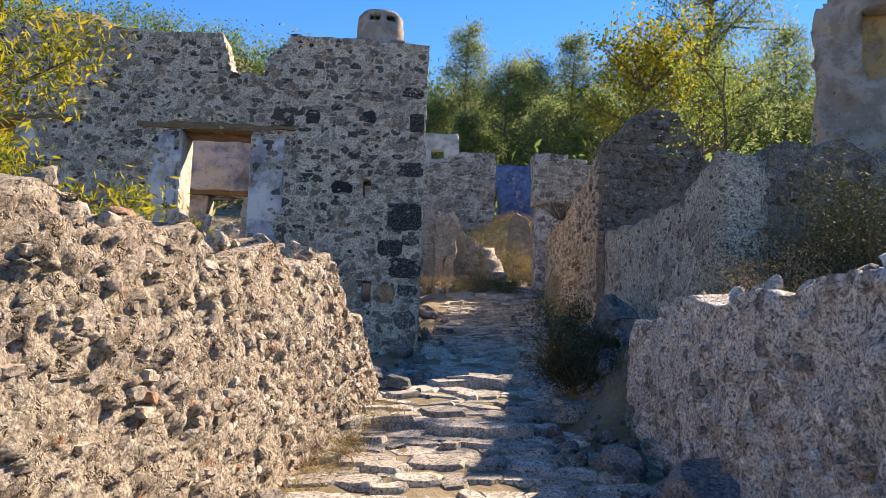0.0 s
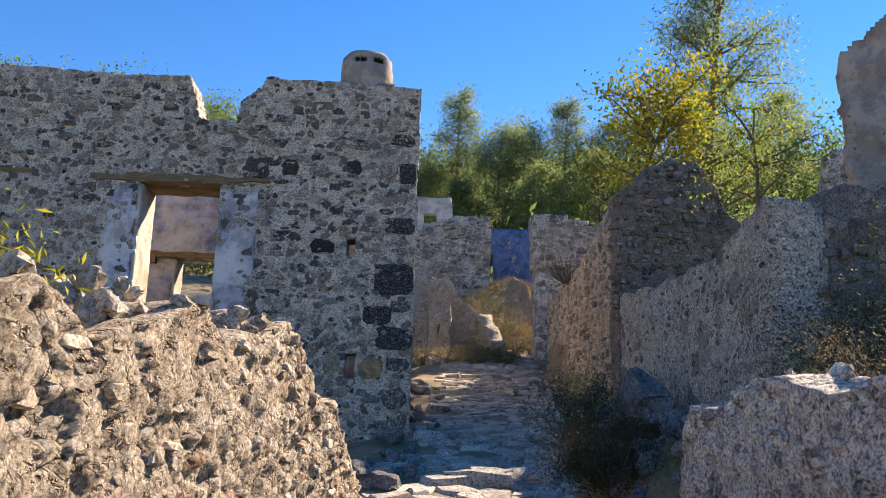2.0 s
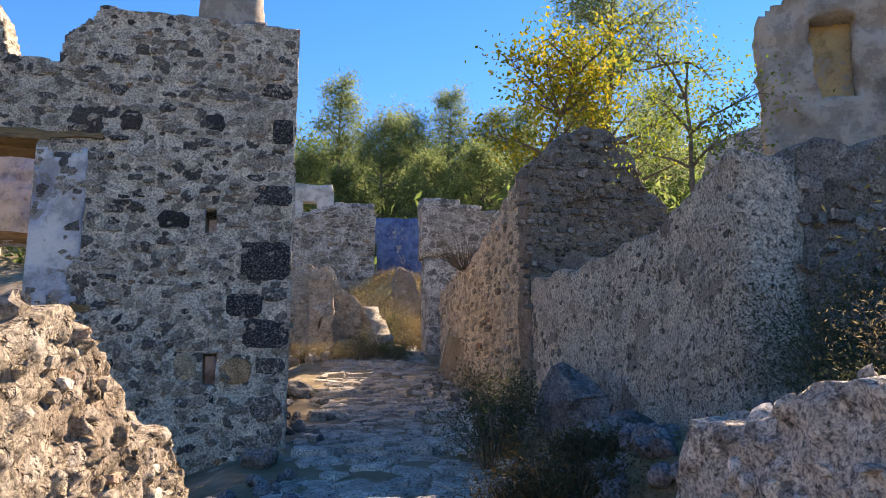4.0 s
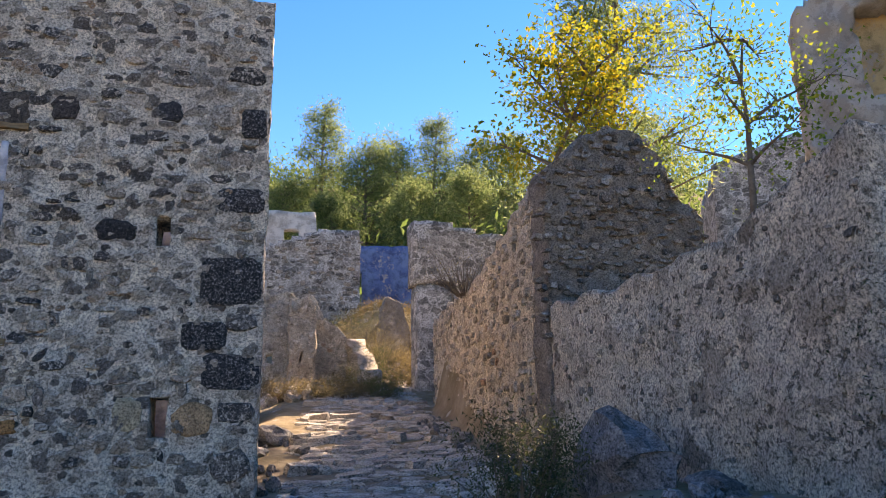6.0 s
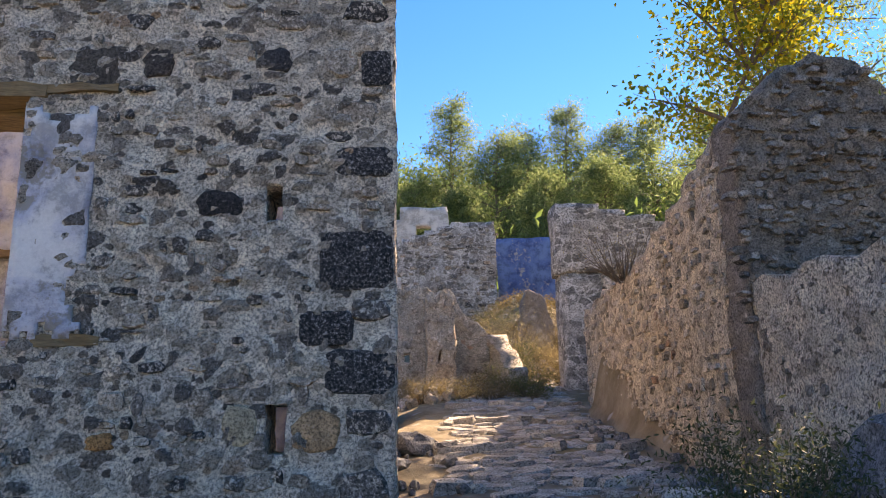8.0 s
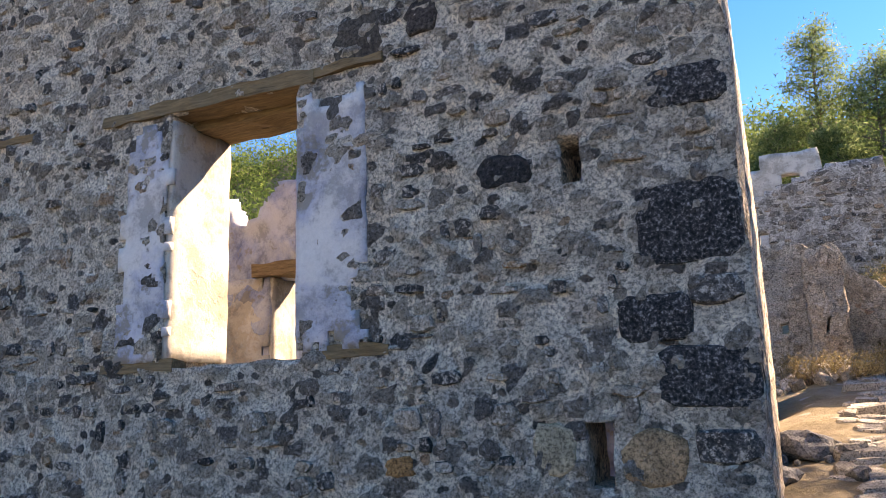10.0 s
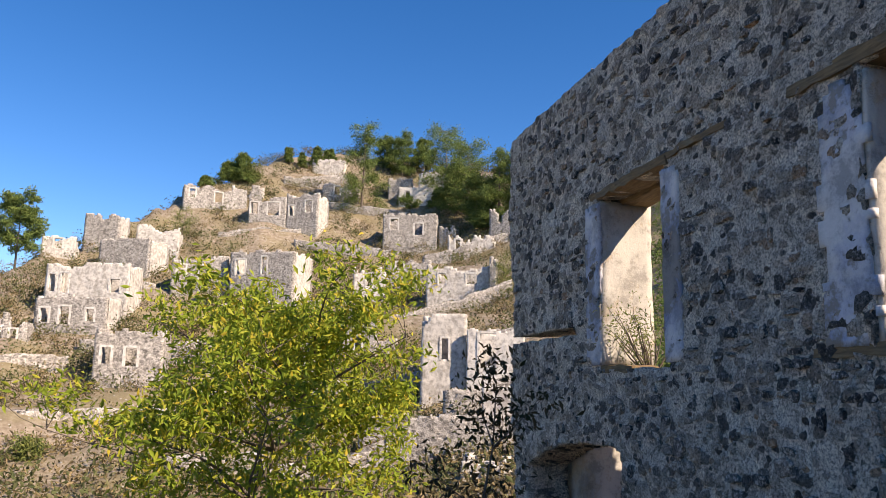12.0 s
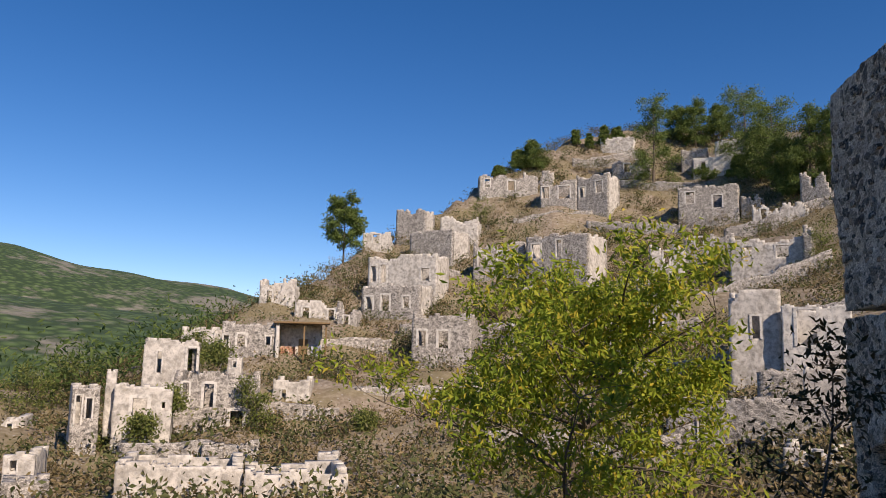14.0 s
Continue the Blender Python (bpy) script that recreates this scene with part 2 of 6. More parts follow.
DARK_STOPS = [(0.0, (0.038, 0.037, 0.037)), (0.2, (0.085, 0.08, 0.075)), (0.4, (0.19, 0.163, 0.14)), (0.65, (0.32, 0.265, 0.21)), (0.92, (0.42, 0.345, 0.27)), (1.0, (0.42, 0.25, 0.14))]
WALL_STOPS = [(0.0, (0.06, 0.056, 0.052)), (0.2, (0.17, 0.147, 0.125)), (0.4, (0.31, 0.26, 0.205)), (0.7, (0.44, 0.37, 0.29)), (0.9, (0.55, 0.465, 0.37)), (0.96, (0.48, 0.40, 0.31)), (1.0, (0.44, 0.25, 0.14))]
PALE_STOPS = [(0.0, (0.30, 0.255, 0.20)), (0.35, (0.47, 0.405, 0.325)), (0.7, (0.57, 0.50, 0.415)), (0.92, (0.64, 0.58, 0.50)), (1.0, (0.40, 0.22, 0.13))]
LANE_STOPS = [(0.0, (0.30, 0.275, 0.24)), (0.4, (0.45, 0.415, 0.365)), (0.8, (0.58, 0.54, 0.475)), (1.0, (0.46, 0.41, 0.35))]
M_FACADE = relief_masonry("facade_masonry", (0.85, 0.745, 0.61), WALL_STOPS, (0.32, 0.28, 0.24), 0.35, 1.0, 0.5, 0.0, 0.5, 10.0)
M_GREYWALL = masonry("grey_masonry", (0.54, 0.475, 0.40), DARK_STOPS, 6.5, 0.35, (0.2, 0.18, 0.16), 0.4, 1.3)
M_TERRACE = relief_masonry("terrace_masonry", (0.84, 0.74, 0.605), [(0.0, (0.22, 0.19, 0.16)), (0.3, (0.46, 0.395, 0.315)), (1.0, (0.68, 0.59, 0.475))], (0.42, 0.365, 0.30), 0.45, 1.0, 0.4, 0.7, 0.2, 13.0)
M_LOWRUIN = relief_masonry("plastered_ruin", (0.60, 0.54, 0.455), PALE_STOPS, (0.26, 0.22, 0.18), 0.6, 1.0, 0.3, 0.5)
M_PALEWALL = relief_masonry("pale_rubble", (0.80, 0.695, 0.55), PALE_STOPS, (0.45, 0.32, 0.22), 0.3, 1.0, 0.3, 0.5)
# mortar darker than the pale rubble's, standing for shadow in the joints
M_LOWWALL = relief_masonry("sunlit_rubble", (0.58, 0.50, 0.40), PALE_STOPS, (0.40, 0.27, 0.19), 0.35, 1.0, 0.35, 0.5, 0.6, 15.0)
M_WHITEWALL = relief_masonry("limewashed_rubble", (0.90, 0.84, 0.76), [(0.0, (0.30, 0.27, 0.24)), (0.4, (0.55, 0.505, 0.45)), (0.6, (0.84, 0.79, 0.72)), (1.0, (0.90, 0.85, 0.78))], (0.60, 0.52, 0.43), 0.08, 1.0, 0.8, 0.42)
# darker rubble: the shade on the gable and return wall is in its colour
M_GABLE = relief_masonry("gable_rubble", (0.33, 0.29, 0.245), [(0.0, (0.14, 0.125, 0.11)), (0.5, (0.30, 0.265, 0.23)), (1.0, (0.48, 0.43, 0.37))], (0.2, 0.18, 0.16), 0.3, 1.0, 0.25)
M_FARWALL = masonry("village_masonry", (0.46, 0.43, 0.39), [(0.0, (0.17, 0.16, 0.148)), (1.0, (0.40, 0.37, 0.33))], 3.6, 0.65, (0.27, 0.245, 0.215), 0.45, 1.6)
M_STONE = rock_like("facade_stone", DARK_STOPS, smear=(0.50, 0.435, 0.36))
M_STONE_J = rock_like("facade_stone_joined", DARK_STOPS, "island", smear=(0.50, 0.435, 0.36))
M_PALE = rock_like("pale_stone", PALE_STOPS, pits=0.3)
M_PALE_J = rock_like("pale_stone_joined", PALE_STOPS, "island", pits=0.3)
M_LANE = rock_like("lane_stone", LANE_STOPS, pits=0.3, scale=6)
M_LANE_J = rock_like("lane_stone_joined", LANE_STOPS, "island", pits=0.3, scale=6)
M_BASALT = rock_like("dark_quoin_stone", [(0.0, (0.035, 0.035, 0.037)), (1.0, (0.06, 0.059, 0.06))], pits=0.5, scale=12)
M_LIME = plaster("lime_plaster", (0.60, 0.56, 0.49), (0.47, 0.40, 0.31), None, 0.5)
M_BLUE = plaster("blue_limewash", (0.56, 0.57, 0.60), (0.26, 0.24, 0.22), (0.20, 0.26, 0.46), 0.45)
M_BLUEFAR = plaster("blue_paint", (0.10, 0.20, 0.38), (0.30, 0.29, 0.28), (0.035, 0.10, 0.27), 0.3)
M_VILLAGE = plaster("village_plaster", (0.66, 0.62, 0.56), (0.42, 0.39, 0.345), None, 0.62)
M_TOWER = plaster("tower_plaster", (0.46, 0.40, 0.335), (0.29, 0.245, 0.20), None, 0.55)
M_BAND = plaster("flaking_limewash", (0.76, 0.73, 0.69), (0.29, 0.265, 0.235), (0.36, 0.41, 0.56), 0.55)
M_FRAME = plaster("window_surround_plaster", (0.70, 0.67, 0.615), (0.5, 0.47, 0.42), None, 0.1)
M_OCHRE = plaster("ochre_plaster", (0.62, 0.42, 0.20), (0.40, 0.33, 0.26), None, 0.4)
M_RED = plaster("faded_red_plaster", (0.50, 0.24, 0.15), (0.55, 0.46, 0.38), None, 0.5)
M_WOOD = wood("weathered_beam", (0.30, 0.20, 0.105), (0.10, 0.065, 0.035))
M_SOIL = soil_like()
M_BARK = bark_like("bark", (0.09, 0.07, 0.055), (0.2, 0.165, 0.13))
M_PINE = leaf_like("pine_needles", [(0.0, (0.09, 0.14, 0.05)), (0.5, (0.19, 0.26, 0.10)), (1.0, (0.32, 0.38, 0.17))], 0.6)
M_ASH = leaf_like("ash_leaves", [(0.0, (0.16, 0.24, 0.035)), (0.5, (0.32, 0.40, 0.05)), (0.85, (0.46, 0.47, 0.07)), (1.0, (0.56, 0.42, 0.06))], 0.5)
M_HILLPINE = leaf_like("hill_pine_needles", [(0.0, (0.085, 0.13, 0.04)), (0.5, (0.15, 0.215, 0.06)), (1.0, (0.24, 0.30, 0.09))], 0.4)
M_BUSH = leaf_like("wild_shrub_leaves", [(0.0, (0.09, 0.12, 0.04)), (0.6, (0.18, 0.22, 0.06)), (1.0, (0.28, 0.29, 0.10))], 0.4)
M_HILLBUSH = leaf_like("hill_bush_leaves", [(0.0, (0.06, 0.08, 0.03)), (0.6, (0.12, 0.135, 0.055)), (1.0, (0.20, 0.19, 0.09))], 0.3)
M_GOLD = leaf_like("golden_leaves", [(0.0, (0.12, 0.17, 0.03)), (0.4, (0.27, 0.29, 0.04)), (0.75, (0.40, 0.36, 0.04)), (1.0, (0.50, 0.35, 0.03))], 0.5)
M_FRESH = leaf_like("fresh_green_leaves", [(0.0, (0.10, 0.16, 0.03)), (0.7, (0.22, 0.31, 0.05)), (1.0, (0.38, 0.36, 0.05))], 0.5)
M_OLIVE = leaf_like("grey_green_leaves", [(0.0, (0.035, 0.05, 0.022)), (0.6, (0.075, 0.09, 0.04)), (1.0, (0.15, 0.15, 0.08))], 0.2)
M_RUSSET = leaf_like("russet_leaves", [(0.0, (0.035, 0.04, 0.016)), (0.6, (0.075, 0.055, 0.026)), (1.0, (0.13, 0.085, 0.04))], 0.2)
M_STRAW = leaf_like("dry_grass", [(0.0, (0.22, 0.16, 0.07)), (0.6, (0.40, 0.31, 0.15)), (1.0, (0.55, 0.45, 0.25))], 0.25)
M_SCRUB = leaf_like("scrub", [(0.0, (0.10, 0.085, 0.045)), (0.5, (0.19, 0.15, 0.075)), (1.0, (0.32, 0.24, 0.13))], 0.3)
M_WOODLAND = leaf_like("woodland", [(0.0, (0.07, 0.12, 0.035)), (0.6, (0.14, 0.21, 0.06)), (1.0, (0.22, 0.29, 0.09))], 0.6)


# ---- shape helpers ----
WORLD = {}


def thing(name, x, y, z, label, category, group="", kind=""):
    ob = new(name)
    ob.empty_display_size = 0.2
    ob.matrix_basis = Matrix.Translation((x, y, z))
    WORLD[ob.name] = ob.matrix_basis.copy()
    return tagged(ob, label, category, group, kind)


def hang(ob, parent):
    """Makes ob, placed in the world, a part of its parent."""
    ob.parent = parent
    ob.matrix_parent_inverse = WORLD.get(parent.name, Matrix.Identity(4)).inverted()
    return ob


def mesh_of(name, verts, faces, material, smooth_faces=True):
    me = bpy.data.meshes.new(name)
    me.from_pydata([tuple(v) for v in verts], [], [tuple(f) for f in faces])
    if isinstance(material, (list, tuple)):
        for one in material:
            me.materials.append(one)
    elif material:
        me.materials.append(material)
    if smooth_faces:
        me.polygons.foreach_set("use_smooth", [True] * len(me.polygons))
    me.update()
    return me


def part(name, me, parent, label="", m=None):
    ob = new(name, me)
    if m is not None:
        ob.matrix_basis = m
    hang(ob, parent)
    if label:
        ob["label"] = label
    return ob


def wobble(p, scale, seed=0.0):
    return noise.noise_vector(Vector((p[0] * scale + seed, p[1] * scale + seed * 1.7, p[2] * scale - seed)))


def lines(a, b, step, extra=()):
    n = max(1, round((b - a) / step))
    s = set(round(a + (b - a) * i / n, 4) for i in range(n + 1))
    for e in extra:
        if a < e < b:
            s = {v for v in s if abs(v - e) > step * 0.45 or v in (a, b)}
            s.add(round(e, 4))
    return sorted(s)


def slab(us, vs, filled, thick, m, rough=0.02, scale=3.0, seed=0.0, layers=2, top=None, edge=1.0, relief=None, marks=None):
    """A masonry wall as a grid of cells in its own plane (u along, v up, front face at 0, body behind), open where no cell is filled.
    The places are moved by noise, so that edges, faces and the broken top are uneven."""
    nu, nv = len(us) - 1, len(vs) - 1
    full = [[filled((us[i] + us[i + 1]) / 2, (vs[j] + vs[j + 1]) / 2) for j in range(nv)] for i in range(nu)]
    index, verts, faces = {}, [], []

    def vert(i, j, k):
        key = (i, j, k)
        if key not in index:
            u, v = us[i], vs[j]
            if top is not None:
                v = vs[0] + (v - vs[0]) * (top(u) - vs[0]) / (vs[-1] - vs[0])
            deep_by = 0.0
            if relief is not None:
                bulge, mask, tone = relief(u + thick * k / layers, v)
                marks.append((mask, tone))
                deep_by = -bulge if k == 0 else 0.0
            p = m @ Vector((u, thick * k / layers + deep_by, v))
            w = wobble(p, scale, seed) * rough + wobble(p, scale * 3.1, seed + 9) * rough * 0.5
            index[key] = len(verts)
            verts.append(p + w * edge)
        return index[key]

    def has(i, j):
        return 0 <= i < nu and 0 <= j < nv and full[i][j]

    for i in range(nu):
        for j in range(nv):
            if not full[i][j]:
                continue
            faces.append((vert(i, j, 0), vert(i + 1, j, 0), vert(i + 1, j + 1, 0), vert(i, j + 1, 0)))
            faces.append((vert(i, j, layers), vert(i, j + 1, layers), vert(i + 1, j + 1, layers), vert(i + 1, j, layers)))
            for k in range(layers):
                if not has(i - 1, j):
                    faces.append((vert(i, j, k), vert(i, j + 1, k), vert(i, j + 1, k + 1), vert(i, j, k + 1)))
                if not has(i + 1, j):
                    faces.append((vert(i + 1, j, k), vert(i + 1, j, k + 1), vert(i + 1, j + 1, k + 1), vert(i + 1, j + 1, k)))
                if not has(i, j - 1):
                    faces.append((vert(i, j, k), vert(i, j, k + 1), vert(i + 1, j, k + 1), vert(i + 1, j, k)))
                if not has(i, j + 1):
                    faces.append((vert(i, j + 1, k), vert(i + 1, j + 1, k), vert(i + 1, j + 1, k + 1), vert(i, j + 1, k + 1)))
    return verts, faces


def rubble(size_u, size_v, cover, depth, seed, warp=0.35):
    """Relief of rubble masonry: for a place on the wall, how far it stands out, how far it is stone, and the stone's tone."""
    def at(u, v):
        q = Vector((u / size_u, v / size_v, seed * 3.7))
        w = noise.noise_vector(q * 1.3) * warp + noise.noise_vector(q * 3.5) * warp * 0.35
        q = q + Vector((w.x, w.y, 0))
        ds, pts = noise.voronoi(q)
        c = pts[0]
        a = math.sin(c.x * 127.1 + c.y * 311.7 + c.z * 74.7) * 43758.5453
        a -= math.floor(a)
        b2 = math.sin(c.x * 269.5 + c.y * 183.3 + c.z * 246.1) * 24634.6345
        b2 -= math.floor(b2)
        gap = ds[1] - ds[0]
        crumb = depth * 0.3 * (noise.noise(Vector((u * 9, v * 9, seed))) + 0.6 * noise.noise(Vector((u * 17, v * 17, seed))))
        if a > cover:
            return crumb, 0.0, b2
        s = min(max((gap - 0.04 - 0.1 * b2) / 0.2, 0), 1)
        s = s * s * (3 - 2 * s)
        return crumb * 0.6 + depth * s * (0.35 + 0.65 * b2), s, (a / cover * 7.13 + b2) % 1.0
    return at


def marked(name, verts, faces, material, marks):
    """A wall mesh that carries its stone marks."""
    me = mesh_of(name, verts, faces, material)
    for key, k in (("stone_mask", 0), ("stone_tone", 1)):
        layer = me.attributes.new(key, "FLOAT", "POINT")
        layer.data.foreach_set("value", [mk[k] for mk in marks])
    return me


def along(ax, ay, bx, by, z=0.0):
    """Pose whose x runs from a to b on the plan; its front looks to the right of that way."""
    return pose(ax, ay, z, 0, 0, math.degrees(math.atan2(by - ay, bx - ax)))


def stone_shape(seed, sides=9, square=0.5, flat=0.0):
    """One rubble stone seen from its face: unit size, front towards -y, with a broken, tilted face."""
    r = random.Random(seed)
    power = 2 / square
    tx, tz = r.uniform(-0.5, 0.5) * (1 - flat), r.uniform(-0.5, 0.5) * (1 - flat)
    verts, faces, outline = [], [], []
    for i in range(sides):
        a = 2 * math.pi * (i + r.uniform(-0.3, 0.3) * (1 - flat)) / sides + 0.3 * (1 - flat)
        c, s = math.cos(a), math.sin(a)
        e = (abs(c) ** power + abs(s) ** power) ** (-1 / power)
        rad = 0.5 * e * (r.uniform(0.8, 1.08) if flat < 1 else r.uniform(0.97, 1.02))
        outline.append((c * rad, s * rad))
    for ring, (k, y) in enumerate(((1.0, 0.8), (0.95, -0.5), (0.8 + 0.08 * flat, -0.95))):
        for x, z in outline:
            verts.append((x * k, y + (r.uniform(-0.16, 0.16) * (1 - flat) + tx * x + tz * z if ring else 0), z * k))
    verts.append((r.uniform(-0.1, 0.1), -1.0, r.uniform(-0.1, 0.1)))
    for ring in range(2):
        for i in range(sides):
            j = (i + 1) % sides
            a, b = ring * sides, (ring + 1) * sides
            faces.append((a + i, a + j, b + j, b + i))
    for i in range(sides):
        faces.append((2 * sides + i, 2 * sides + (i + 1) % sides, 3 * sides))
    return verts, faces


def lump_shape(seed):
    """A loose stone: a broken lump of unit size."""
    bm = bmesh.new()
    bmesh.ops.create_icosphere(bm, subdivisions=2, radius=0.5)
    for v in bm.verts:
        c = v.co.copy()
        v.co += wobble(c, 1.7, seed) * 0.3 + wobble(c, 4.3, seed + 2) * 0.12
    verts, faces = [v.co.copy() for v in bm.verts], [tuple(v.index for v in f.verts) for f in bm.faces]
    bm.free()
    return verts, faces


LUMPS = [lump_shape(i * 3.3 + 1) for i in range(10)]
SHAPES = [stone_shape(i) for i in range(16)]
ROUND_SHAPES = [stone_shape(100 + i, 9, 0.85) for i in range(12)]
PAVING_SHAPES = [stone_shape(200 + i, 9, 0.55, 0.25) for i in range(16)]


def shaped_meshes(name, shapes, material):
    made = [mesh_of(name, v, f, material) for v, f in shapes]
    for me in made:
        me.set_sharp_from_angle(angle=radians(38))
    return made


def joined(name, placed, shapes, material, parent, label=""):
    """Many stones as one mesh: placed is a list of (shape number, pose)."""
    verts, faces = [], []
    for k, m in placed:
        v, f = shapes[k % len(shapes)]
        at = len(verts)
        verts.extend(m @ Vector(p) for p in v)
        faces.extend(tuple(i + at for i in q) for q in f)
    if not verts:
        return None
    me = mesh_of(name, verts, faces, material)
    me.set_sharp_from_angle(angle=radians(38))
    ob = part(name, me, parent, label)
    ob["kind"] = "stuff"
    return ob


def courses(u0, u1, v0, v1, inside, seed, wide=(0.12, 0.34), high=(0.08, 0.2), keep=0.7, gap=0.012):
    """Rubble laid in rough courses: yields centre u, v, width, height."""
    r = random.Random(seed)
    v = v0
    while v < v1:
        h = r.uniform(*high)
        u = u0 - r.uniform(0, 0.2)
        while u < u1:
            w = r.uniform(*wide) * (0.6 + 0.4 * h / high[1])
            cu, cv = u + w / 2, v + h / 2 + r.uniform(-0.25, 0.25) * h
            hh = h * r.uniform(0.65, 1.15)
            if r.random() < keep and inside(cu, cv, w / 2, hh / 2):
                yield cu, cv, w - gap, hh - gap
            u += w
        v += h


def tube(verts, faces, path, radii, sides=6):
    """Adds a tapering limb along a path to the lists."""
    base = len(verts)
    for i, (p, rad) in enumerate(zip(path, radii)):
        way = (path[min(i + 1, len(path) - 1)] - path[max(i - 1, 0)]).normalized()
        a = way.orthogonal().normalized()
        b = way.cross(a)
        for s in range(sides):
            t = 2 * math.pi * s / sides
            verts.append(p + (a * math.cos(t) + b * math.sin(t)) * rad)
    for i in range(len(path) - 1):
        for s in range(sides):
            q = (s + 1) % sides
            faces.append((base + i * sides + s, base + i * sides + q, base + (i + 1) * sides + q, base + (i + 1) * sides + s))


def limb(r, start_at, way, length, bend, droop=0.0, steps=5):
    pts, p, d = [start_at.copy()], start_at.copy(), way.normalized()
    for _ in range(steps):
        d = (d + Vector((r.uniform(-1, 1), r.uniform(-1, 1), r.uniform(-1, 1))) * bend + Vector((0, 0, -droop))).normalized()
        p = p + d * (length / steps)
        pts.append(p.copy())
    return pts


def leaf_cloud(centres, count, spread, size, slim, seed, droop=0.0):
    """Leaves as folded slips scattered round twig ends; returns verts and faces."""
    g = np.random.RandomState(seed)
    c = np.asarray(centres, float)
    base = c[g.randint(len(c), size=count)]
    off = g.normal(size=(count, 3)) * spread
    p = base + off
    ax = g.normal(size=(count, 3))
    ax[:, 2] -= droop
    ax /= np.linalg.norm(ax, axis=1)[:, None]
    side = np.cross(ax, g.normal(size=(count, 3)))
    side /= np.linalg.norm(side, axis=1)[:, None] + 1e-9
    length = size * g.uniform(0.6, 1.3, size=(count, 1))
    width = length * slim
    up = np.cross(ax, side) * width * 0.4
    a, b = p - ax * length / 2, p + ax * length / 2
    left, right = p + side * width / 2 + up, p - side * width / 2 + up
    verts = np.stack([a, left, b, right], axis=1).reshape(-1, 3)
    i = np.arange(count)[:, None] * 4
    faces = np.concatenate([i + [[0, 1, 2]], i + [[0, 2, 3]]], axis=0)
    return verts, faces


def fast_mesh(name, verts, faces, material):
    me = bpy.data.meshes.new(name)
    verts, faces = np.asarray(verts, np.float32), np.asarray(faces, np.int32)
    me.vertices.add(len(verts))
    me.vertices.foreach_set("co", verts.ravel())
    n = faces.shape[1]
    me.loops.add(faces.size)
    me.loops.foreach_set("vertex_index", faces.ravel())
    me.polygons.add(len(faces))
    me.polygons.foreach_set("loop_start", np.arange(0, faces.size, n, dtype=np.int32))
    me.materials.append(material)
    me.update(calc_edges=True)
    me.validate()
    return me


def smooth(a, b, v):
    s = np.clip((v - a) / (b - a), 0, 1)
    return s * s * (3 - 2 * s)


def lane_height(y):
    """Height of the stone lane along its run."""
    yc = np.clip(y, -6, 40)
    return -0.15 + 0.085 * yc + 0.00133 * yc * yc + 0.07 * np.minimum(y + 6, 0)


def lane_middle(y):
    return np.interp(y, [-8, 6, 9, 12, 17, 25, 33, 45], [0.4, 0.5, 1.0, 1.75, 2.2, 3.0, 4.2, 6.0])


CENTRE = (0.3, 8.0)
BEARING = [-180, -100, -60, -10, 0, 20, 45, 75, 90, 104, 128, 150, 180]
FOOT = [-3, 4, 8, 5, 4, 2, -3, -9, -11.5, -12, -12, -8, -3]
RIDGE_BEARING = [-180, -100, -60, -14, -8, 0, 11, 23, 30, 40, 70, 79, 84, 87.4, 90, 92, 94, 95.7, 98, 104, 112, 122, 130, 180]
RIDGE = [0, 12, 16, 17.3, 17.8, 17.2, 19.4, 20.2, 19.9, 17.4, 16, 16.5, 17, 17, 16.1, 14.8, 14.1, 12.6, 11.1, 8.2, 3.9, -1.5, -3.5, -1]
RIDGE_FAR = [70, 70, 70, 85, 85, 85, 93, 102, 107, 115, 150, 172, 172, 172, 165, 160, 156, 150, 140, 125, 102, 84, 76, 70]


def hill_height(x, y):
    """The hillsides round the lane, given by the rise of the slope along each bearing."""
    dx, dy = x - CENTRE[0], y - CENTRE[1]
    d = np.sqrt(dx * dx + dy * dy) + 1e-6
    bearing = np.degrees(np.arctan2(-dx, dy))
    low = np.interp(bearing, BEARING, FOOT)
    top = np.interp(bearing, RIDGE_BEARING, RIDGE)
    far = np.interp(bearing, RIDGE_BEARING, RIDGE_FAR)
    s = np.clip((d - 32) / (far - 32), 0, 1) ** 0.85
    rise = low + (top - low) * s
    z = 2.2 + np.minimum(d, far) * np.tan(np.radians(rise))
    z -= np.clip((d - far) * 0.22, 0, np.maximum(z + 14, 0))
    return z


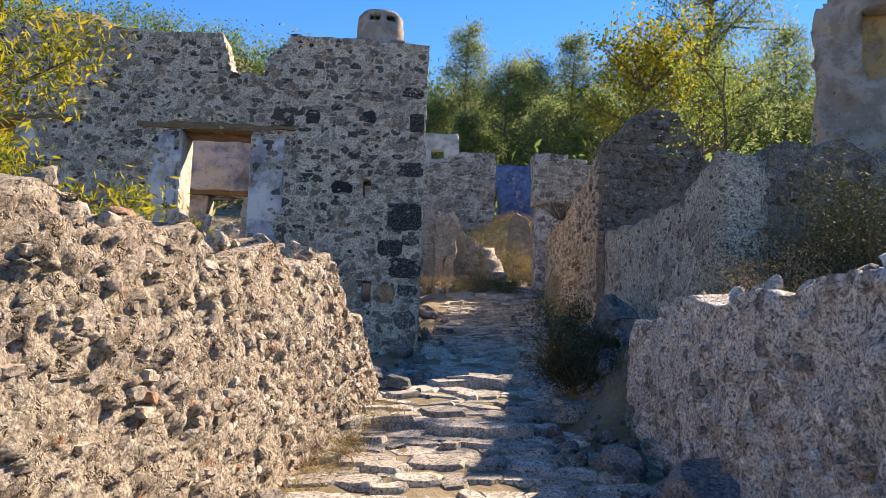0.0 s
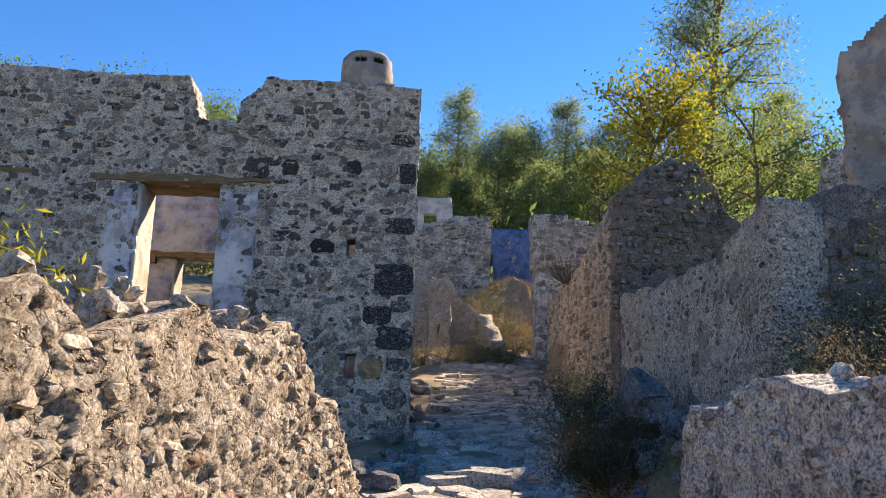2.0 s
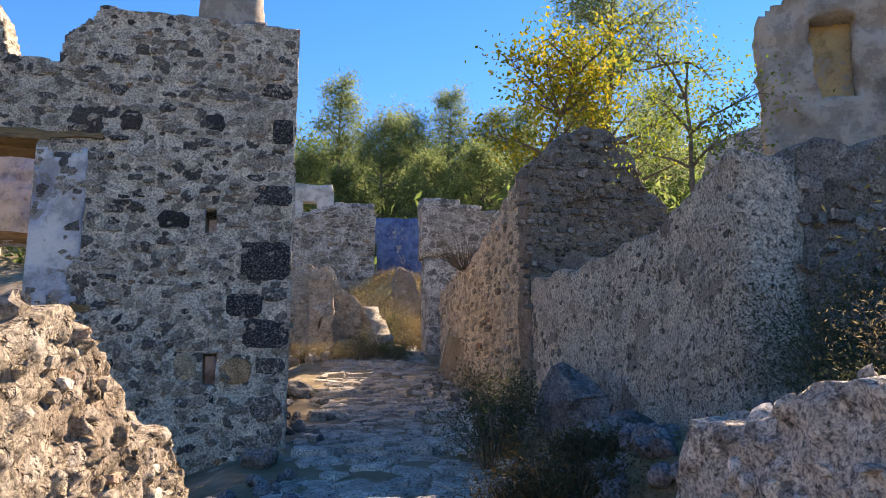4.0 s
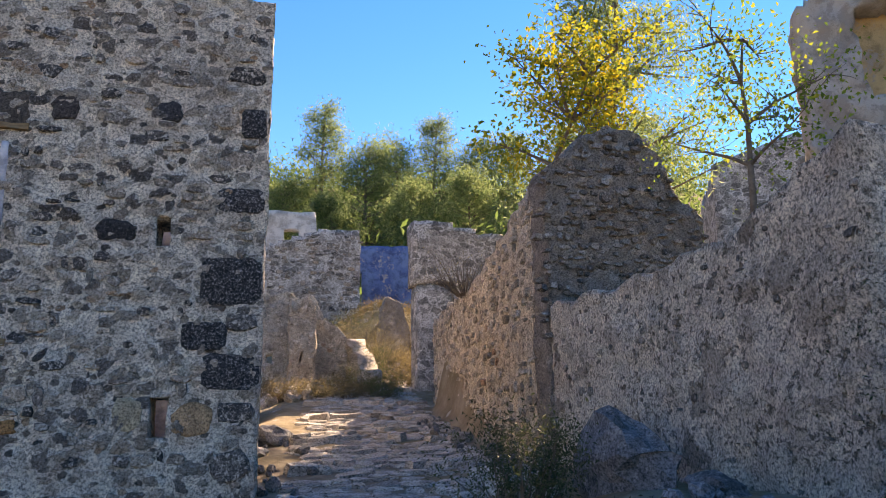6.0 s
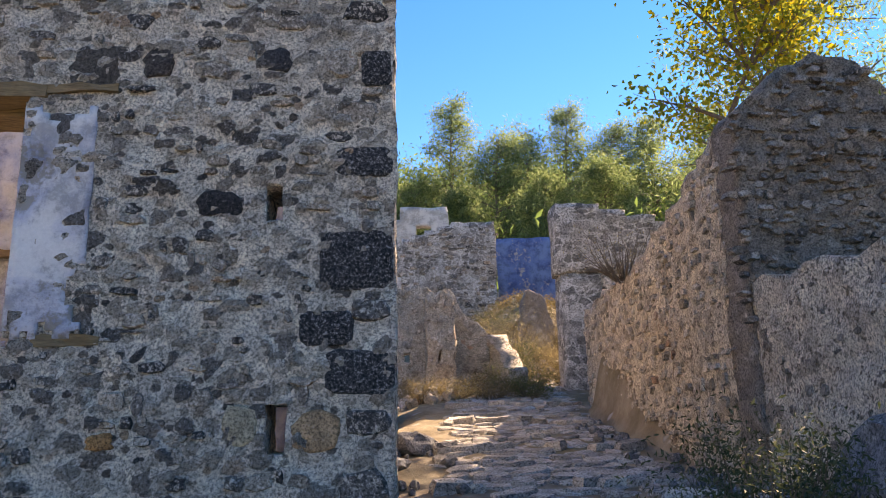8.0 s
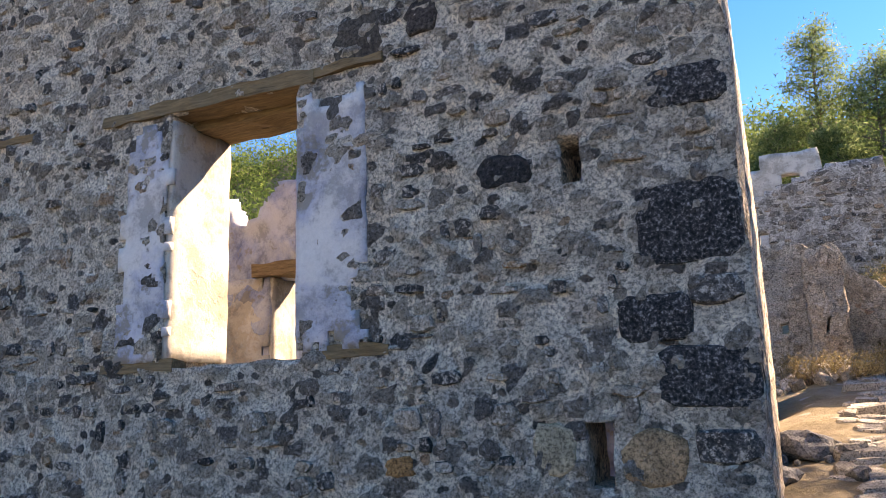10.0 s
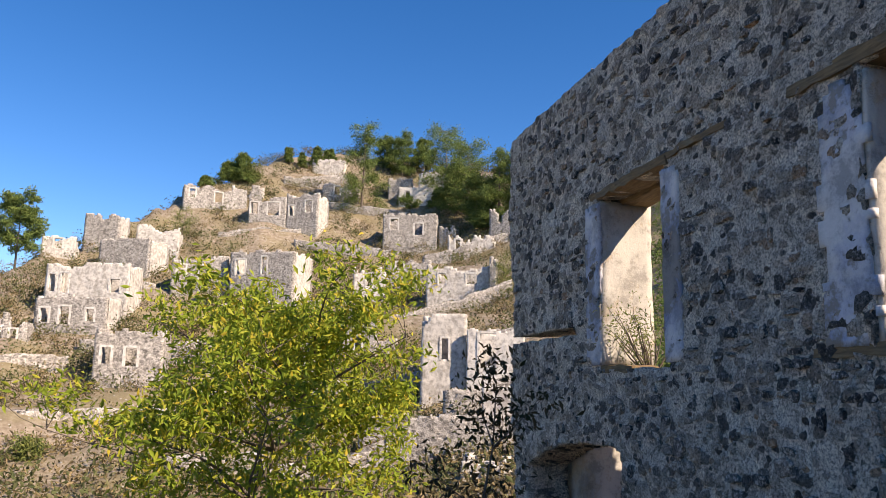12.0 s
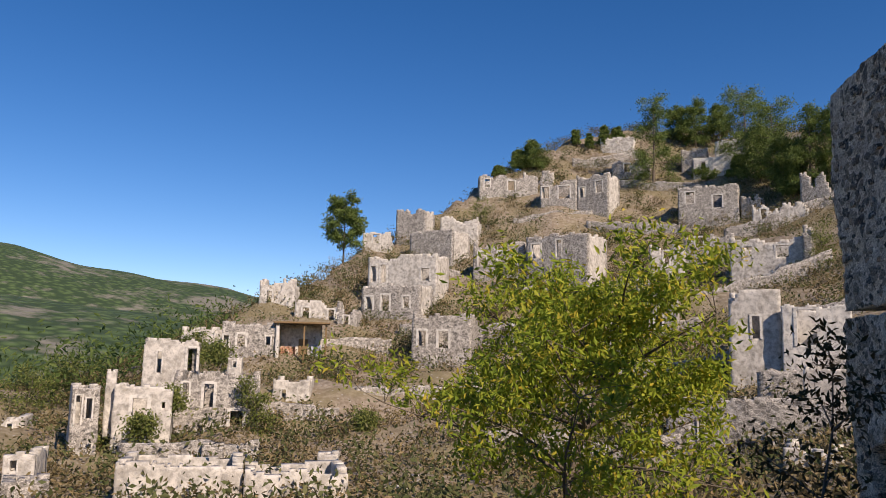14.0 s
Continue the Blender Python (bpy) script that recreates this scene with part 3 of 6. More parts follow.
def near_height(x, y):
    lane = lane_height(y)
    mid = lane_middle(y)
    z = lane + 0.0 * x
    # the slope falls away to the valley beside the lane
    z = z - 0.3 * np.clip(mid - 1.7 - x, 0, 13) * (1 - smooth(18, 30, y))
    # banks above the lane, held by walls
    right = smooth(2.2, 2.6, x) * (1 - smooth(6.3, 7.6, y))
    z = z + right * (1.6 + 0.08 * (x - 2.2) - lane)
    bank = smooth(0.7, 1.7, x - mid + 0.25 * np.clip(y - 10, 0, 3)) * smooth(6.3, 7.6, y) * (1 - smooth(12.5, 15, y))
    z = z + bank * np.clip(1.38 - lane, 0, 2)
    edge = 3.6 + 1.7 * smooth(19.5, 21.5, y)
    terrace = smooth(0, 0.35, x - edge) * smooth(8.4, 8.9, y)
    z = np.where(terrace > 0, z + terrace * (np.maximum(3.0 + 0.02 * (y - 9) + 0.28 * np.clip(x - 4.5, 0, 20), lane + 0.3) - z) * (1 - smooth(24, 32, y)), z)
    # rubble heap at the head of the lane
    z = z + 1.9 * np.exp(-((x - 5.0) / 2.6) ** 2 - ((y - 33.0) / 4.0) ** 2)
    return z


def ground_height(x, y):
    x, y = np.asarray(x, float), np.asarray(y, float)
    d = np.hypot(x - CENTRE[0], y - CENTRE[1])
    w = smooth(16, 30, d)
    w = np.where((np.abs(x - 3) < 8) & (y > 8), smooth(28, 40, d), w)
    return near_height(x, y) * (1 - w) + hill_height(x, y) * w

# ---- ground ----
def spread(a, b, step, far, grow):
    inner = list(np.arange(a, b + step / 2, step))
    out, s, v = [], step, b
    while v < far:
        s *= grow
        v += s
        out.append(v)
    low, s, v = [], step, a
    while v > -far:
        s *= grow
        v -= s
        low.append(v)
    return np.array(low[::-1] + inner + out)


def build_ground():
    xs, ys = spread(-4, 6, 0.12, 3200, 1.045), spread(-1, 28, 0.14, 3200, 1.045)
    gx, gy = np.meshgrid(xs, ys, indexing="ij")
    gz = ground_height(gx, gy)
    d = np.hypot(gx, gy - 8)
    for wave, high, low in ((0.45, 0.012, 0), (0.9, 0.018, 0), (7, 0.25, 26), (15, 0.5, 30), (40, 1.2, 40)):
        k = 2 * math.pi / wave
        gz = gz + high * smooth(low, low + 25, d + (25 if low == 0 else 0)) * (np.sin(k * gx + 1.3 * np.sin(k * 0.61 * gy)) * np.sin(k * 0.87 * gy + 1.1 * np.sin(k * 0.53 * gx) + wave))
    nx, ny = len(xs), len(ys)
    i = (np.arange(nx - 1)[:, None] * ny + np.arange(ny - 1)[None, :]).ravel()
    faces = np.stack([i, i + ny, i + ny + 1, i + 1], axis=1)
    me = fast_mesh("ground", np.stack([gx, gy, gz], axis=-1).reshape(-1, 3), faces, M_SOIL)
    me.polygons.foreach_set("use_smooth", [True] * len(me.polygons))
    return tagged(new("ground", me), "dry earth slope with straw, gravel and scattered stones", "ground", kind="structure")


ground = build_ground()


def floor_z(x, y):
    return float(ground_height(x, y))


# ---- the two-storey house beside the lane ----
FRONT = 11.85
house = thing("ruined_house", -5, 13.5, floor_z(-5, 13.5), "roofless two-storey rubble stone house with empty windows", "house")
NOTCH = [(-2.98, 5.87), (-2.9, 5.55), (-2.8, 5.27), (-2.3, 5.25), (-2.22, 5.6), (-2.0, 5.75), (-1.92, 5.92)]
W1, W2 = (-7.4, -5.98, 2.46, 4.36), (-3.55, -2.41, 2.5, 4.36)


def front_top(u):
    if -2.98 < u < -1.92:
        return float(np.interp(u, [p[0] for p in NOTCH], [p[1] for p in NOTCH]))
    return float(np.interp(u, [-10.5, -9.9, -3, -1.9, 0.3], [5.9, 5.95, 5.88, 5.93, 5.88]))


def front_full(u, v):
    for a, b, c, d in (W1, W2, (-0.67, -0.55, 3.4, 3.67), (-0.63, -0.49, 1.75, 2.08)):
        if a < u < b and c < v < d:
            return False
    if v > front_top(u) + 0.02:
        return False
    if 2.86 < v < 2.96 and u < -8.05:
        return False
    breach = 1.66 - 0.10 * abs(u + 7.6) ** 2 - (0.5 if u > -6.95 else 0)
    if -9.7 < u < -6.95 and v < breach:
        return False
    lean = -10.33 + 0.09 * math.sin(v * 2.3) - 0.05 * (v - 3)
    if u < lean:
        return False
    return True


front_us = lines(-10.6, 0.28, 0.028, (W1[0], W1[1], W2[0], W2[1], -0.67, -0.55, -0.63, -0.49, -2.98, -1.92))
front_vs = lines(-1.6, 5.96, 0.028, (2.46, 2.5, 4.36, 3.4, 3.67, 1.75, 2.08, 2.86, 2.96))
marks = []
v, f = slab(front_us, front_vs, front_full, 0.6, pose(0, FRONT, 0), 0.028, 3.2, 1.0, 6, relief=rubble(0.15, 0.11, 0.7, 0.03, 1.0, 0.3), marks=marks)
front_wall = part("front_wall", marked("front_wall", v, f, M_FACADE, marks), house, "grey rubble stone wall with dark stones in pale mortar")


def plain_wall(name, us, vs, filled, thick, m, material, parent, label="", rough=0.03, scale=2.5, seed=2.0, layers=2, top=None, relief=None):
    marks = []
    v, f = slab(us, vs, filled, thick, m, rough, scale, seed, layers, top, 1.0, relief, marks)
    return part(name, marked(name, v, f, material, marks) if relief else mesh_of(name, v, f, material), parent, label)


# right side wall, left side wall, back wall, cross wall
plain_wall("side_wall", lines(0.6, 8.5, 0.2), lines(0.2, 5.85, 0.2), lambda u, v: v < 5.85 - 0.25 * max(0, u - 5), 0.6, along(0.28, FRONT, 0.28, 20.3), M_GREYWALL, house, seed=3)
plain_wall("side_wall", lines(0, 7.5, 0.3), lines(-3, 5.0, 0.3), lambda u, v: v < 4.2 - 0.35 * u + 0.3 * math.sin(u * 3), 0.6, along(-9.9, 20, -9.9, 12.5), M_LIME, house, seed=4)


def cross_full(u, v):
    if v > (5.5 if u > -4.42 else 4.62 + 0.25 * math.sin(u * 5.0) * (1 if u > -6.5 else 3)):
        return False
    if -4.95 < u < -4.35 and v < 3.72:
        return False
    if -3.9 < u < -3.2 and v < 3.8:
        return False
    return True


plain_wall("cross_wall", lines(-6.7, -0.35, 0.06, (-4.95, -4.35, -3.9, -3.2, -4.42)), lines(0.0, 5.5, 0.06, (3.72, 3.8)), cross_full, 0.45, pose(0, 15.0, 0), M_BLUE, house, "blue-washed plaster inner wall, broken along the top", 0.06, 4.5, seed=5)
plain_wall("back_wall", lines(-9.3, -0.35, 0.25), lines(0.0, 3.9, 0.25), lambda u, v: v < 3.3 + 0.5 * math.sin(u * 1.3), 0.5, pose(0, 19.2, 0), M_VILLAGE, house, "broken plastered back wall", seed=6)

# ---- walls along the lane ----
low_wall = thing("low_wall", -1.2, 5, floor_z(-1.2, 5), "sunlit pale rubble stone wall, broken down at its end", "wall")


def low_top(u):
    return float(np.interp(u, [0, 4.6, 5.5, 6.2, 8.0, 9.05, 9.3, 9.9, 10.3, 10.8], [1.75, 1.82, 1.92, 1.87, 1.92, 1.93, 1.6, 1.4, 1.15, 0.75])) + 0.06 * math.sin(u * 5.3) + 0.04 * math.sin(u * 11.1)


LOW_M = along(-2.32, -2.3, -0.2, 8.3)
plain_wall("wall_body", [-0.0] + lines(1.5, 4.4, 0.06) + lines(4.43, 10.75, 0.026), lines(-0.9, 2.1, 0.026), lambda u, v: True, 0.55, LOW_M, M_LOWWALL, low_wall, "", 0.04, 3.5, 8, 6, low_top, rubble(0.115, 0.068, 0.95, 0.042, 2.0, 0.25))

white_wall = thing("limewashed_wall", 2.3, 5, floor_z(2.3, 5), "low rubble retaining wall with patchy pale limewash", "wall")


def white_top(u):
    return float(np.interp(u, [0, 0.25, 1.0, 2.0, 4, 9], [1.1, 1.5, 1.72, 1.68, 1.85, 1.7])) + 0.04 * math.sin(u * 6.1)


WHITE_M = along(2.08, 6.85, 2.3, -2.2)
plain_wall("wall_body", lines(0, 4.2, 0.03) + lines(4.26, 9.0, 0.08), lines(-0.6, 1.85, 0.032), lambda u, v: True, 0.5, WHITE_M, M_WHITEWALL, white_wall, "", 0.05, 3.5, 9, 5, white_top, rubble(0.1, 0.14, 0.55, 0.06, 3.0, 0.3))

terrace_wall = thing("terrace_wall", 3.6, 10.6, floor_z(3.3, 10.6), "tall grey rubble retaining wall with small dark stones", "wall")


def terrace_top(u):
    return float(np.interp(u, [0, 1.7, 3.0, 3.9, 4.2, 4.75], [3.13, 3.08, 3.1, 3.2, 3.4, 3.5])) + 0.03 * math.sin(u * 7)


plain_wall("wall_body", lines(0, 4.7, 0.05), lines(0.6, 3.5, 0.05), lambda u, v: True, 0.6, along(3.5, 13.0, 3.5, 8.3), M_TERRACE, terrace_wall, "", 0.04, 3.0, 10, 3, terrace_top, rubble(0.3, 0.24, 0.45, 0.014, 4.0, 0.5))
plain_wall("return_wall", lines(0.0, 6.0, 0.07), lines(0.8, 3.62, 0.07), lambda u, v: True, 0.6, along(4.1, 8.3, 10.1, 8.5), M_GABLE, terrace_wall, "rubble wall with its shade put into darker stone", 0.06, 2.5, 11, 3, lambda u: 3.58 + 0.12 * math.sin(u * 2.3) + 0.05 * math.sin(u * 9), rubble(0.2, 0.12, 0.8, 0.05, 5.0))

gable_house = thing("gable_building", 4.4, 16, floor_z(3.9, 16), "ruined rubble building with a rounded gable end", "building")


def gable_top(u):
    return float(np.interp(u, [0, 0.25, 0.6, 1.0, 1.35, 1.6, 1.8, 2.1], [4.75, 5.0, 5.3, 5.4, 5.3, 4.95, 4.5, 4.3])) + 0.03 * math.sin(u * 17)


plain_wall("gable_wall", lines(0, 2.1, 0.05), lines(0.9, 5.4, 0.05), lambda u, v: True, 0.5, along(3.5, 13.0, 5.6, 13.05), M_GABLE, gable_house, "rubble gable with a rounded top, its shade put into darker stone", 0.04, 3.5, 12, 4, gable_top, rubble(0.17, 0.09, 0.9, 0.05, 6.0))


def lane_side_top(u):
    # u runs from the far end towards the gable
    return float(np.interp(u, [0, 1.5, 4.0, 5.5, 6.6, 7.4], [3.9, 4.05, 4.1, 4.35, 4.6, 4.75])) + 0.04 * math.sin(u * 8)


plain_wall("lane_side_wall", lines(0, 7.35, 0.07), lines(1.0, 4.75, 0.07), lambda u, v: True, 0.5, along(3.95, 20.85, 3.52, 13.5), M_PALEWALL, gable_house, "warm pitted rubble wall along the lane", 0.04, 3.0, 13, 3, lane_side_top, rubble(0.2, 0.16, 0.5, 0.04, 7.0))

pillar = thing("gateway_pier", 4.3, 23.6, floor_z(4.3, 23.6), "grey plastered gate pier under rubble masonry", "pier")
plain_wall("pier", lines(0, 0.9, 0.15), lines(1.8, 5.2, 0.2), lambda u, v: True, 0.8, along(4.1, 23.3, 5.0, 23.3), M_FARWALL, pillar, "", 0.03, 2.0, 14)
plain_wall("wall_above", lines(0, 3.4, 0.15), lines(5.2, 6.85, 0.15), lambda u, v: v < 6.8 - 0.25 * max(0, u - 1), 0.8, along(4.0, 23.25, 7.4, 23.25), M_FARWALL, pillar, "", 0.05, 2.5, 15)
plain_wall("wall_behind", lines(0, 2.5, 0.2), lines(1.8, 5.2, 0.2), lambda u, v: True, 0.7, along(5.0, 23.35, 7.5, 23.35), M_GREYWALL, pillar, "", 0.05, 2.5, 16)

far_house = thing("far_ruin", 2, 34, floor_z(2, 34), "roofless rubble house at the head of the lane", "house")


def far_front(u, v):
    if v > 8.9 - 0.35 * max(0, 2.4 - u):
        return False
    if u < 0.6 and 5.2 < v < 7.0 and u > 0.15:
        return False
    return True


plain_wall("front_wall", lines(-6, 3.9, 0.16), lines(2.5, 8.95, 0.16), far_front, 0.6, pose(0, 33.0, 0), M_FARWALL, far_house, "", 0.07, 1.5, 17)
plain_wall("side_wall", lines(0.6, 5.5, 0.3), lines(2.5, 8.9, 0.3), lambda u, v: v < 8.9 - 0.25 * u, 0.6, along(3.9, 33, 3.95, 38.5), M_FARWALL, far_house, "", 0.07, 1.5, 18)
blue_wall = thing("blue_wall", 6, 38, floor_z(6, 38), "ruined wall with bright blue limewash", "wall")
plain_wall("wall_body", lines(0, 4.5, 0.3), lines(3.5, 9.4, 0.3), lambda u, v: not (u < 0.7 and v < 8.1), 0.5, along(4.0, 37.5, 8.5, 36.8), M_BLUEFAR, blue_wall, "", 0.06, 1.5, 19)
lower_ruin = thing("lower_ruin", 0.8, 24, floor_z(1, 24), "plastered ruin wall broken in steps beside the lane", "wall")
plain_wall("wall_body", lines(-2.6, 2.5, 0.07), lines(1.8, 5.05, 0.07), lambda u, v: not (0.5 < u < 0.62 and 3.3 < v < 3.5), 0.5, pose(0, 24.0, 0), M_LOWRUIN, lower_ruin, "", 0.07, 2.2, 20, 2, lambda u: float(np.interp(u, [-2.6, 0.9, 1.5, 1.75, 2.1, 2.45, 2.5], [5.2, 5.0, 4.95, 4.6, 4.2, 3.85, 3.0])) + 0.06 * math.sin(u * 9), rubble(0.22, 0.14, 0.6, 0.05, 8.0))
plain_wall("end_wall", lines(0.98, 1.58, 0.06), lines(1.8, 4.75, 0.07), lambda u, v: not (1.2 < u < 1.3 and 3.25 < v < 3.5), 1.2, pose(0, 22.8, 0), M_LOWWALL, lower_ruin, "sunlit rubble wall end", 0.07, 2.2, 21, 4, lambda u: 4.7 - 0.25 * abs(u - 1.2) + 0.08 * math.sin(u * 15), rubble(0.2, 0.12, 0.8, 0.05, 9.0))
plain_wall("cross_wall", lines(0, 1.1, 0.08), lines(1.8, 3.9, 0.08), lambda u, v: True, 0.45, along(2.45, 24.0, 2.75, 22.9) @ pose(0, 0.0, 0), M_LOWRUIN, lower_ruin, "broken rubble wall stub", 0.07, 2.2, 31, 2, lambda u: 3.9 - 0.9 * u + 0.06 * math.sin(u * 13), rubble(0.2, 0.13, 0.7, 0.05, 19.0))
stub = thing("wall_stub", 4.3, 28, floor_z(4.3, 28), "dark rubble wall fragment among fallen stones", "wall")
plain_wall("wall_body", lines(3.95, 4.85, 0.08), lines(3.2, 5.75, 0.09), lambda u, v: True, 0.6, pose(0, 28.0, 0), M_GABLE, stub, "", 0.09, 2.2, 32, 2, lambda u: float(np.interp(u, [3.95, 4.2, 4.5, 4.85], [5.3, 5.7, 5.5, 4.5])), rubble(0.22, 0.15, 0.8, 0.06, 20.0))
upper_ruin = thing("upper_ruin", 1.2, 40, floor_z(1.2, 40), "pale plastered house corner above the lane", "house")
plain_wall("front_wall", lines(-4.0, 2.75, 0.2, (1.3, 2.0)), lines(6.5, 11.5, 0.2, (10.1, 10.6)), lambda u, v: not (1.3 < u < 2.0 and 10.1 < v < 10.6) and v < 11.5 - 0.5 * (u < 0.6), 0.5, pose(0, 40.0, 0), M_VILLAGE, upper_ruin, "", 0.06, 1.5, 33)
plain_wall("side_wall", lines(0.5, 4.0, 0.3), lines(6.5, 11.3, 0.3), lambda u, v: v < 11.3 - 0.2 * u, 0.5, along(2.75, 40, 2.8, 44), M_VILLAGE, upper_ruin, "", 0.06, 1.5, 34)
hill_house = thing("gabled_ruin", 17, 25, floor_z(17, 25), "grey stone house with a low gable above the terrace", "house")
HILL_M = along(14.2, 25.4, 23.5, 20.5)
plain_wall("gable_wall", lines(0, 8, 0.2), lines(3.0, 10.6, 0.2), lambda u, v: True, 0.5, HILL_M, M_FARWALL, hill_house, "", 0.07, 1.5, 35, 2, lambda u: float(np.interp(u, [0, 2.6, 8], [9.7, 10.6, 8.9])))
plain_wall("side_wall", lines(0.5, 5, 0.3), lines(3.0, 9.6, 0.3), lambda u, v: True, 0.5, HILL_M @ pose(0, 5, 0, 0, 0, -90), M_FARWALL, hill_house, "", 0.07, 1.5, 36)

tower = thing("tower_ruin", 8, 13, floor_z(8, 13), "tall plastered wall fragment with an arched niche", "building")
# the stretch past 3 m is unseen, added to shade the bank
plain_wall("wall", lines(0, 3.0, 0.07) + lines(3.3, 6.5, 0.3), lines(3.2, 8.6, 0.07), lambda u, v: v < float(np.interp(u, [0, 0.15, 0.5, 0.9, 3], [7.4, 7.45, 7.7, 8.2, 8.6])) and not (0.75 < u < 1.35 and 5.9 < v < 7.3), 0.6, along(7.3, 13.0, 10.0, 11.4), M_TOWER, tower, "", 0.1, 2.5, 22)
plain_wall("niche_back", lines(0.6, 1.5, 0.2), lines(5.7, 7.5, 0.2), lambda u, v: True, 0.2, along(7.3, 13.0, 10.0, 11.4) @ pose(0, 0.35, 0), M_OCHRE, tower, "ochre plaster inside the niche", 0.02, 2, 23)


# ---- village on the far slope ----
def village_house(x, y, z, width, height, turn, depth, holes, material, side, ragged, seed, label="", drop=3.0, group="village houses"):
    """A roofless stone house: four walls of real thickness, openings (middle, sill, head, width) with plastered surrounds.
    turn: way its front faces, degrees from +x."""
    ob = thing("village_house" if "chimney" not in label else "chimney", x, y, z, label or "roofless grey stone village house with empty windows", "house" if "chimney" not in label else "chimney", group)
    m = pose(x, y, z, 0, 0, turn + 90)
    thick = min(0.5, depth * 0.3)
    close = math.hypot(x, y - 8) < 66
    cell = 0.13 if close else 0.3 if width > 2.5 else 0.2

    def top(u):
        n = noise.noise(Vector((u * 0.45, seed * 3.1, 0.5)))
        n2 = noise.noise(Vector((u * 1.3, seed * 1.7, 4.5)))
        jag = noise.noise(Vector((u * 3.1, seed * 2.3, 9.5)))
        return height - (0.06 + 1.3 * ragged) * (max(0, 1.7 * n + 0.25) + 0.7 * max(0, n2)) * min(height * 0.5, 2.6) - 0.22 * abs(jag)

    openings = [(u - w / 2, u + w / 2, c, d) for u, c, d, w in holes]

    def full(u, v):
        return v < top(u) and not any(a < u < b and c < v < d for a, b, c, d in openings)

    edges_u = [e for h in openings for e in h[:2]]
    edges_v = [e for h in openings for e in h[2:]]
    front = m @ pose(0, -depth / 2, 0)
    for name, us, mm, fill, mat in (
            ("front_wall", lines(-width / 2, width / 2, cell, edges_u), front, full, material),
            ("back_wall", lines(-width / 2, width / 2, 0.6), m @ pose(0, depth / 2 - thick, 0), lambda u, v: v < top(u + 3) - 0.2 * ragged, material),
            ("side_wall", lines(-depth / 2 + thick, depth / 2 - thick, 0.4), m @ pose(width / 2, 0, 0, 0, 0, 90), lambda u, v: v < top(u + 7), side),
            ("side_wall", lines(-depth / 2 + thick, depth / 2 - thick, 0.4), m @ pose(-width / 2, 0, 0, 0, 0, -90), lambda u, v: v < top(u + 11), side)):
        v, f = slab(us, lines(-drop, height, 0.13 if close else 0.28, edges_v if name == "front_wall" else ()), fill, thick, mm, 0.06, 0.9, seed * 0.37, 1)
        part(name, mesh_of(name, v, f, mat), ob)
    for a, b, c, d in openings:
        rim = min(0.22, (b - a) * 0.3)
        verts, faces = [], []
        for (ua, ub, va, vb) in ((a - rim, a, c - 0.05, d + rim * 0.8), (b, b + rim, c - 0.05, d + rim * 0.8), (a, b, d, d + rim)):
            k = len(verts)
            for w in (-0.05, thick):
                verts += [(ua, w, va), (ub, w, va), (ub, w, vb), (ua, w, vb)]
            faces += [(k, k + 1, k + 2, k + 3), (k + 4, k + 7, k + 6, k + 5), (k, k + 4, k + 5, k + 1), (k + 1, k + 5, k + 6, k + 2), (k + 2, k + 6, k + 7, k + 3), (k + 3, k + 7, k + 4, k)]
        part("window_surround", mesh_of("window_surround", [front @ Vector(p) for p in verts], faces, M_FRAME, False), ob, "white plaster window surround")
    return ob


# on grey fronts, the paler side material stands for sun on the end walls
village_house(-96.4, -11.9, 6.95, 8.0, 4.6, -10, 5, [(-2.91, 1.29, 2.93, 0.92), (-0.69, 1.14, 3.14, 1.07), (2.14, 1.5, 2.93, 0.84)], M_FARWALL, M_VILLAGE, 0.05, 1, 'two-storey stone house with a plastered end wall, paler for the sun on it', 3.0)
village_house(-103.0, -11.8, 12.19, 10.1, 4.0, -11, 5, [(-4.2, 0.31, 2.47, 0.82), (-2.72, 0.15, 2.63, 0.82), (3.38, 0.31, 2.01, 1.15)], M_VILLAGE, M_VILLAGE, 0.15, 2, 'upper storey with pale plaster and dark windows', 3.0)
village_house(-108.3, 10.0, 11.69, 9.3, 8.1, -25, 7, [(-3.13, 4.72, 6.77, 1.35), (0.34, 4.72, 7.16, 0.68)], M_FARWALL, M_VILLAGE, 0.15, 3, 'large two-storey stone house without a roof', 3.0)
village_house(-111.6, 0.5, 12.75, 7.5, 6.4, -4, 6, [(-2.45, 2.96, 4.93, 1.06), (0.49, 2.96, 4.93, 1.23)], M_FARWALL, M_FARWALL, 0.3, 4, '', 3.0)
village_house(-81.0, -3.4, 1.64, 6.3, 5.3, -2, 5, [(-2.02, 1.87, 3.45, 0.83), (0.24, 1.69, 3.45, 1.07)], M_FARWALL, M_FARWALL, 0.1, 5, '', 3.0)
village_house(-120.6, -10.1, 17.52, 7.8, 4.9, -21, 6, [], M_FARWALL, M_VILLAGE, 0.1, 6, 'blank stone ruin with an end wall paler for the sun on it', 3.0)
village_house(-127.3, -15.5, 23.53, 5.5, 3.9, -14, 4, [], M_FARWALL, M_VILLAGE, 0.9, 7, 'jagged upper wall of a ruined house', 3.0, 'small ruins')
village_house(-128.6, -7.7, 23.91, 6.5, 2.5, -3, 4, [], M_VILLAGE, M_VILLAGE, 0.7, 8, 'broken white plastered wall', 3.0, 'small ruins')
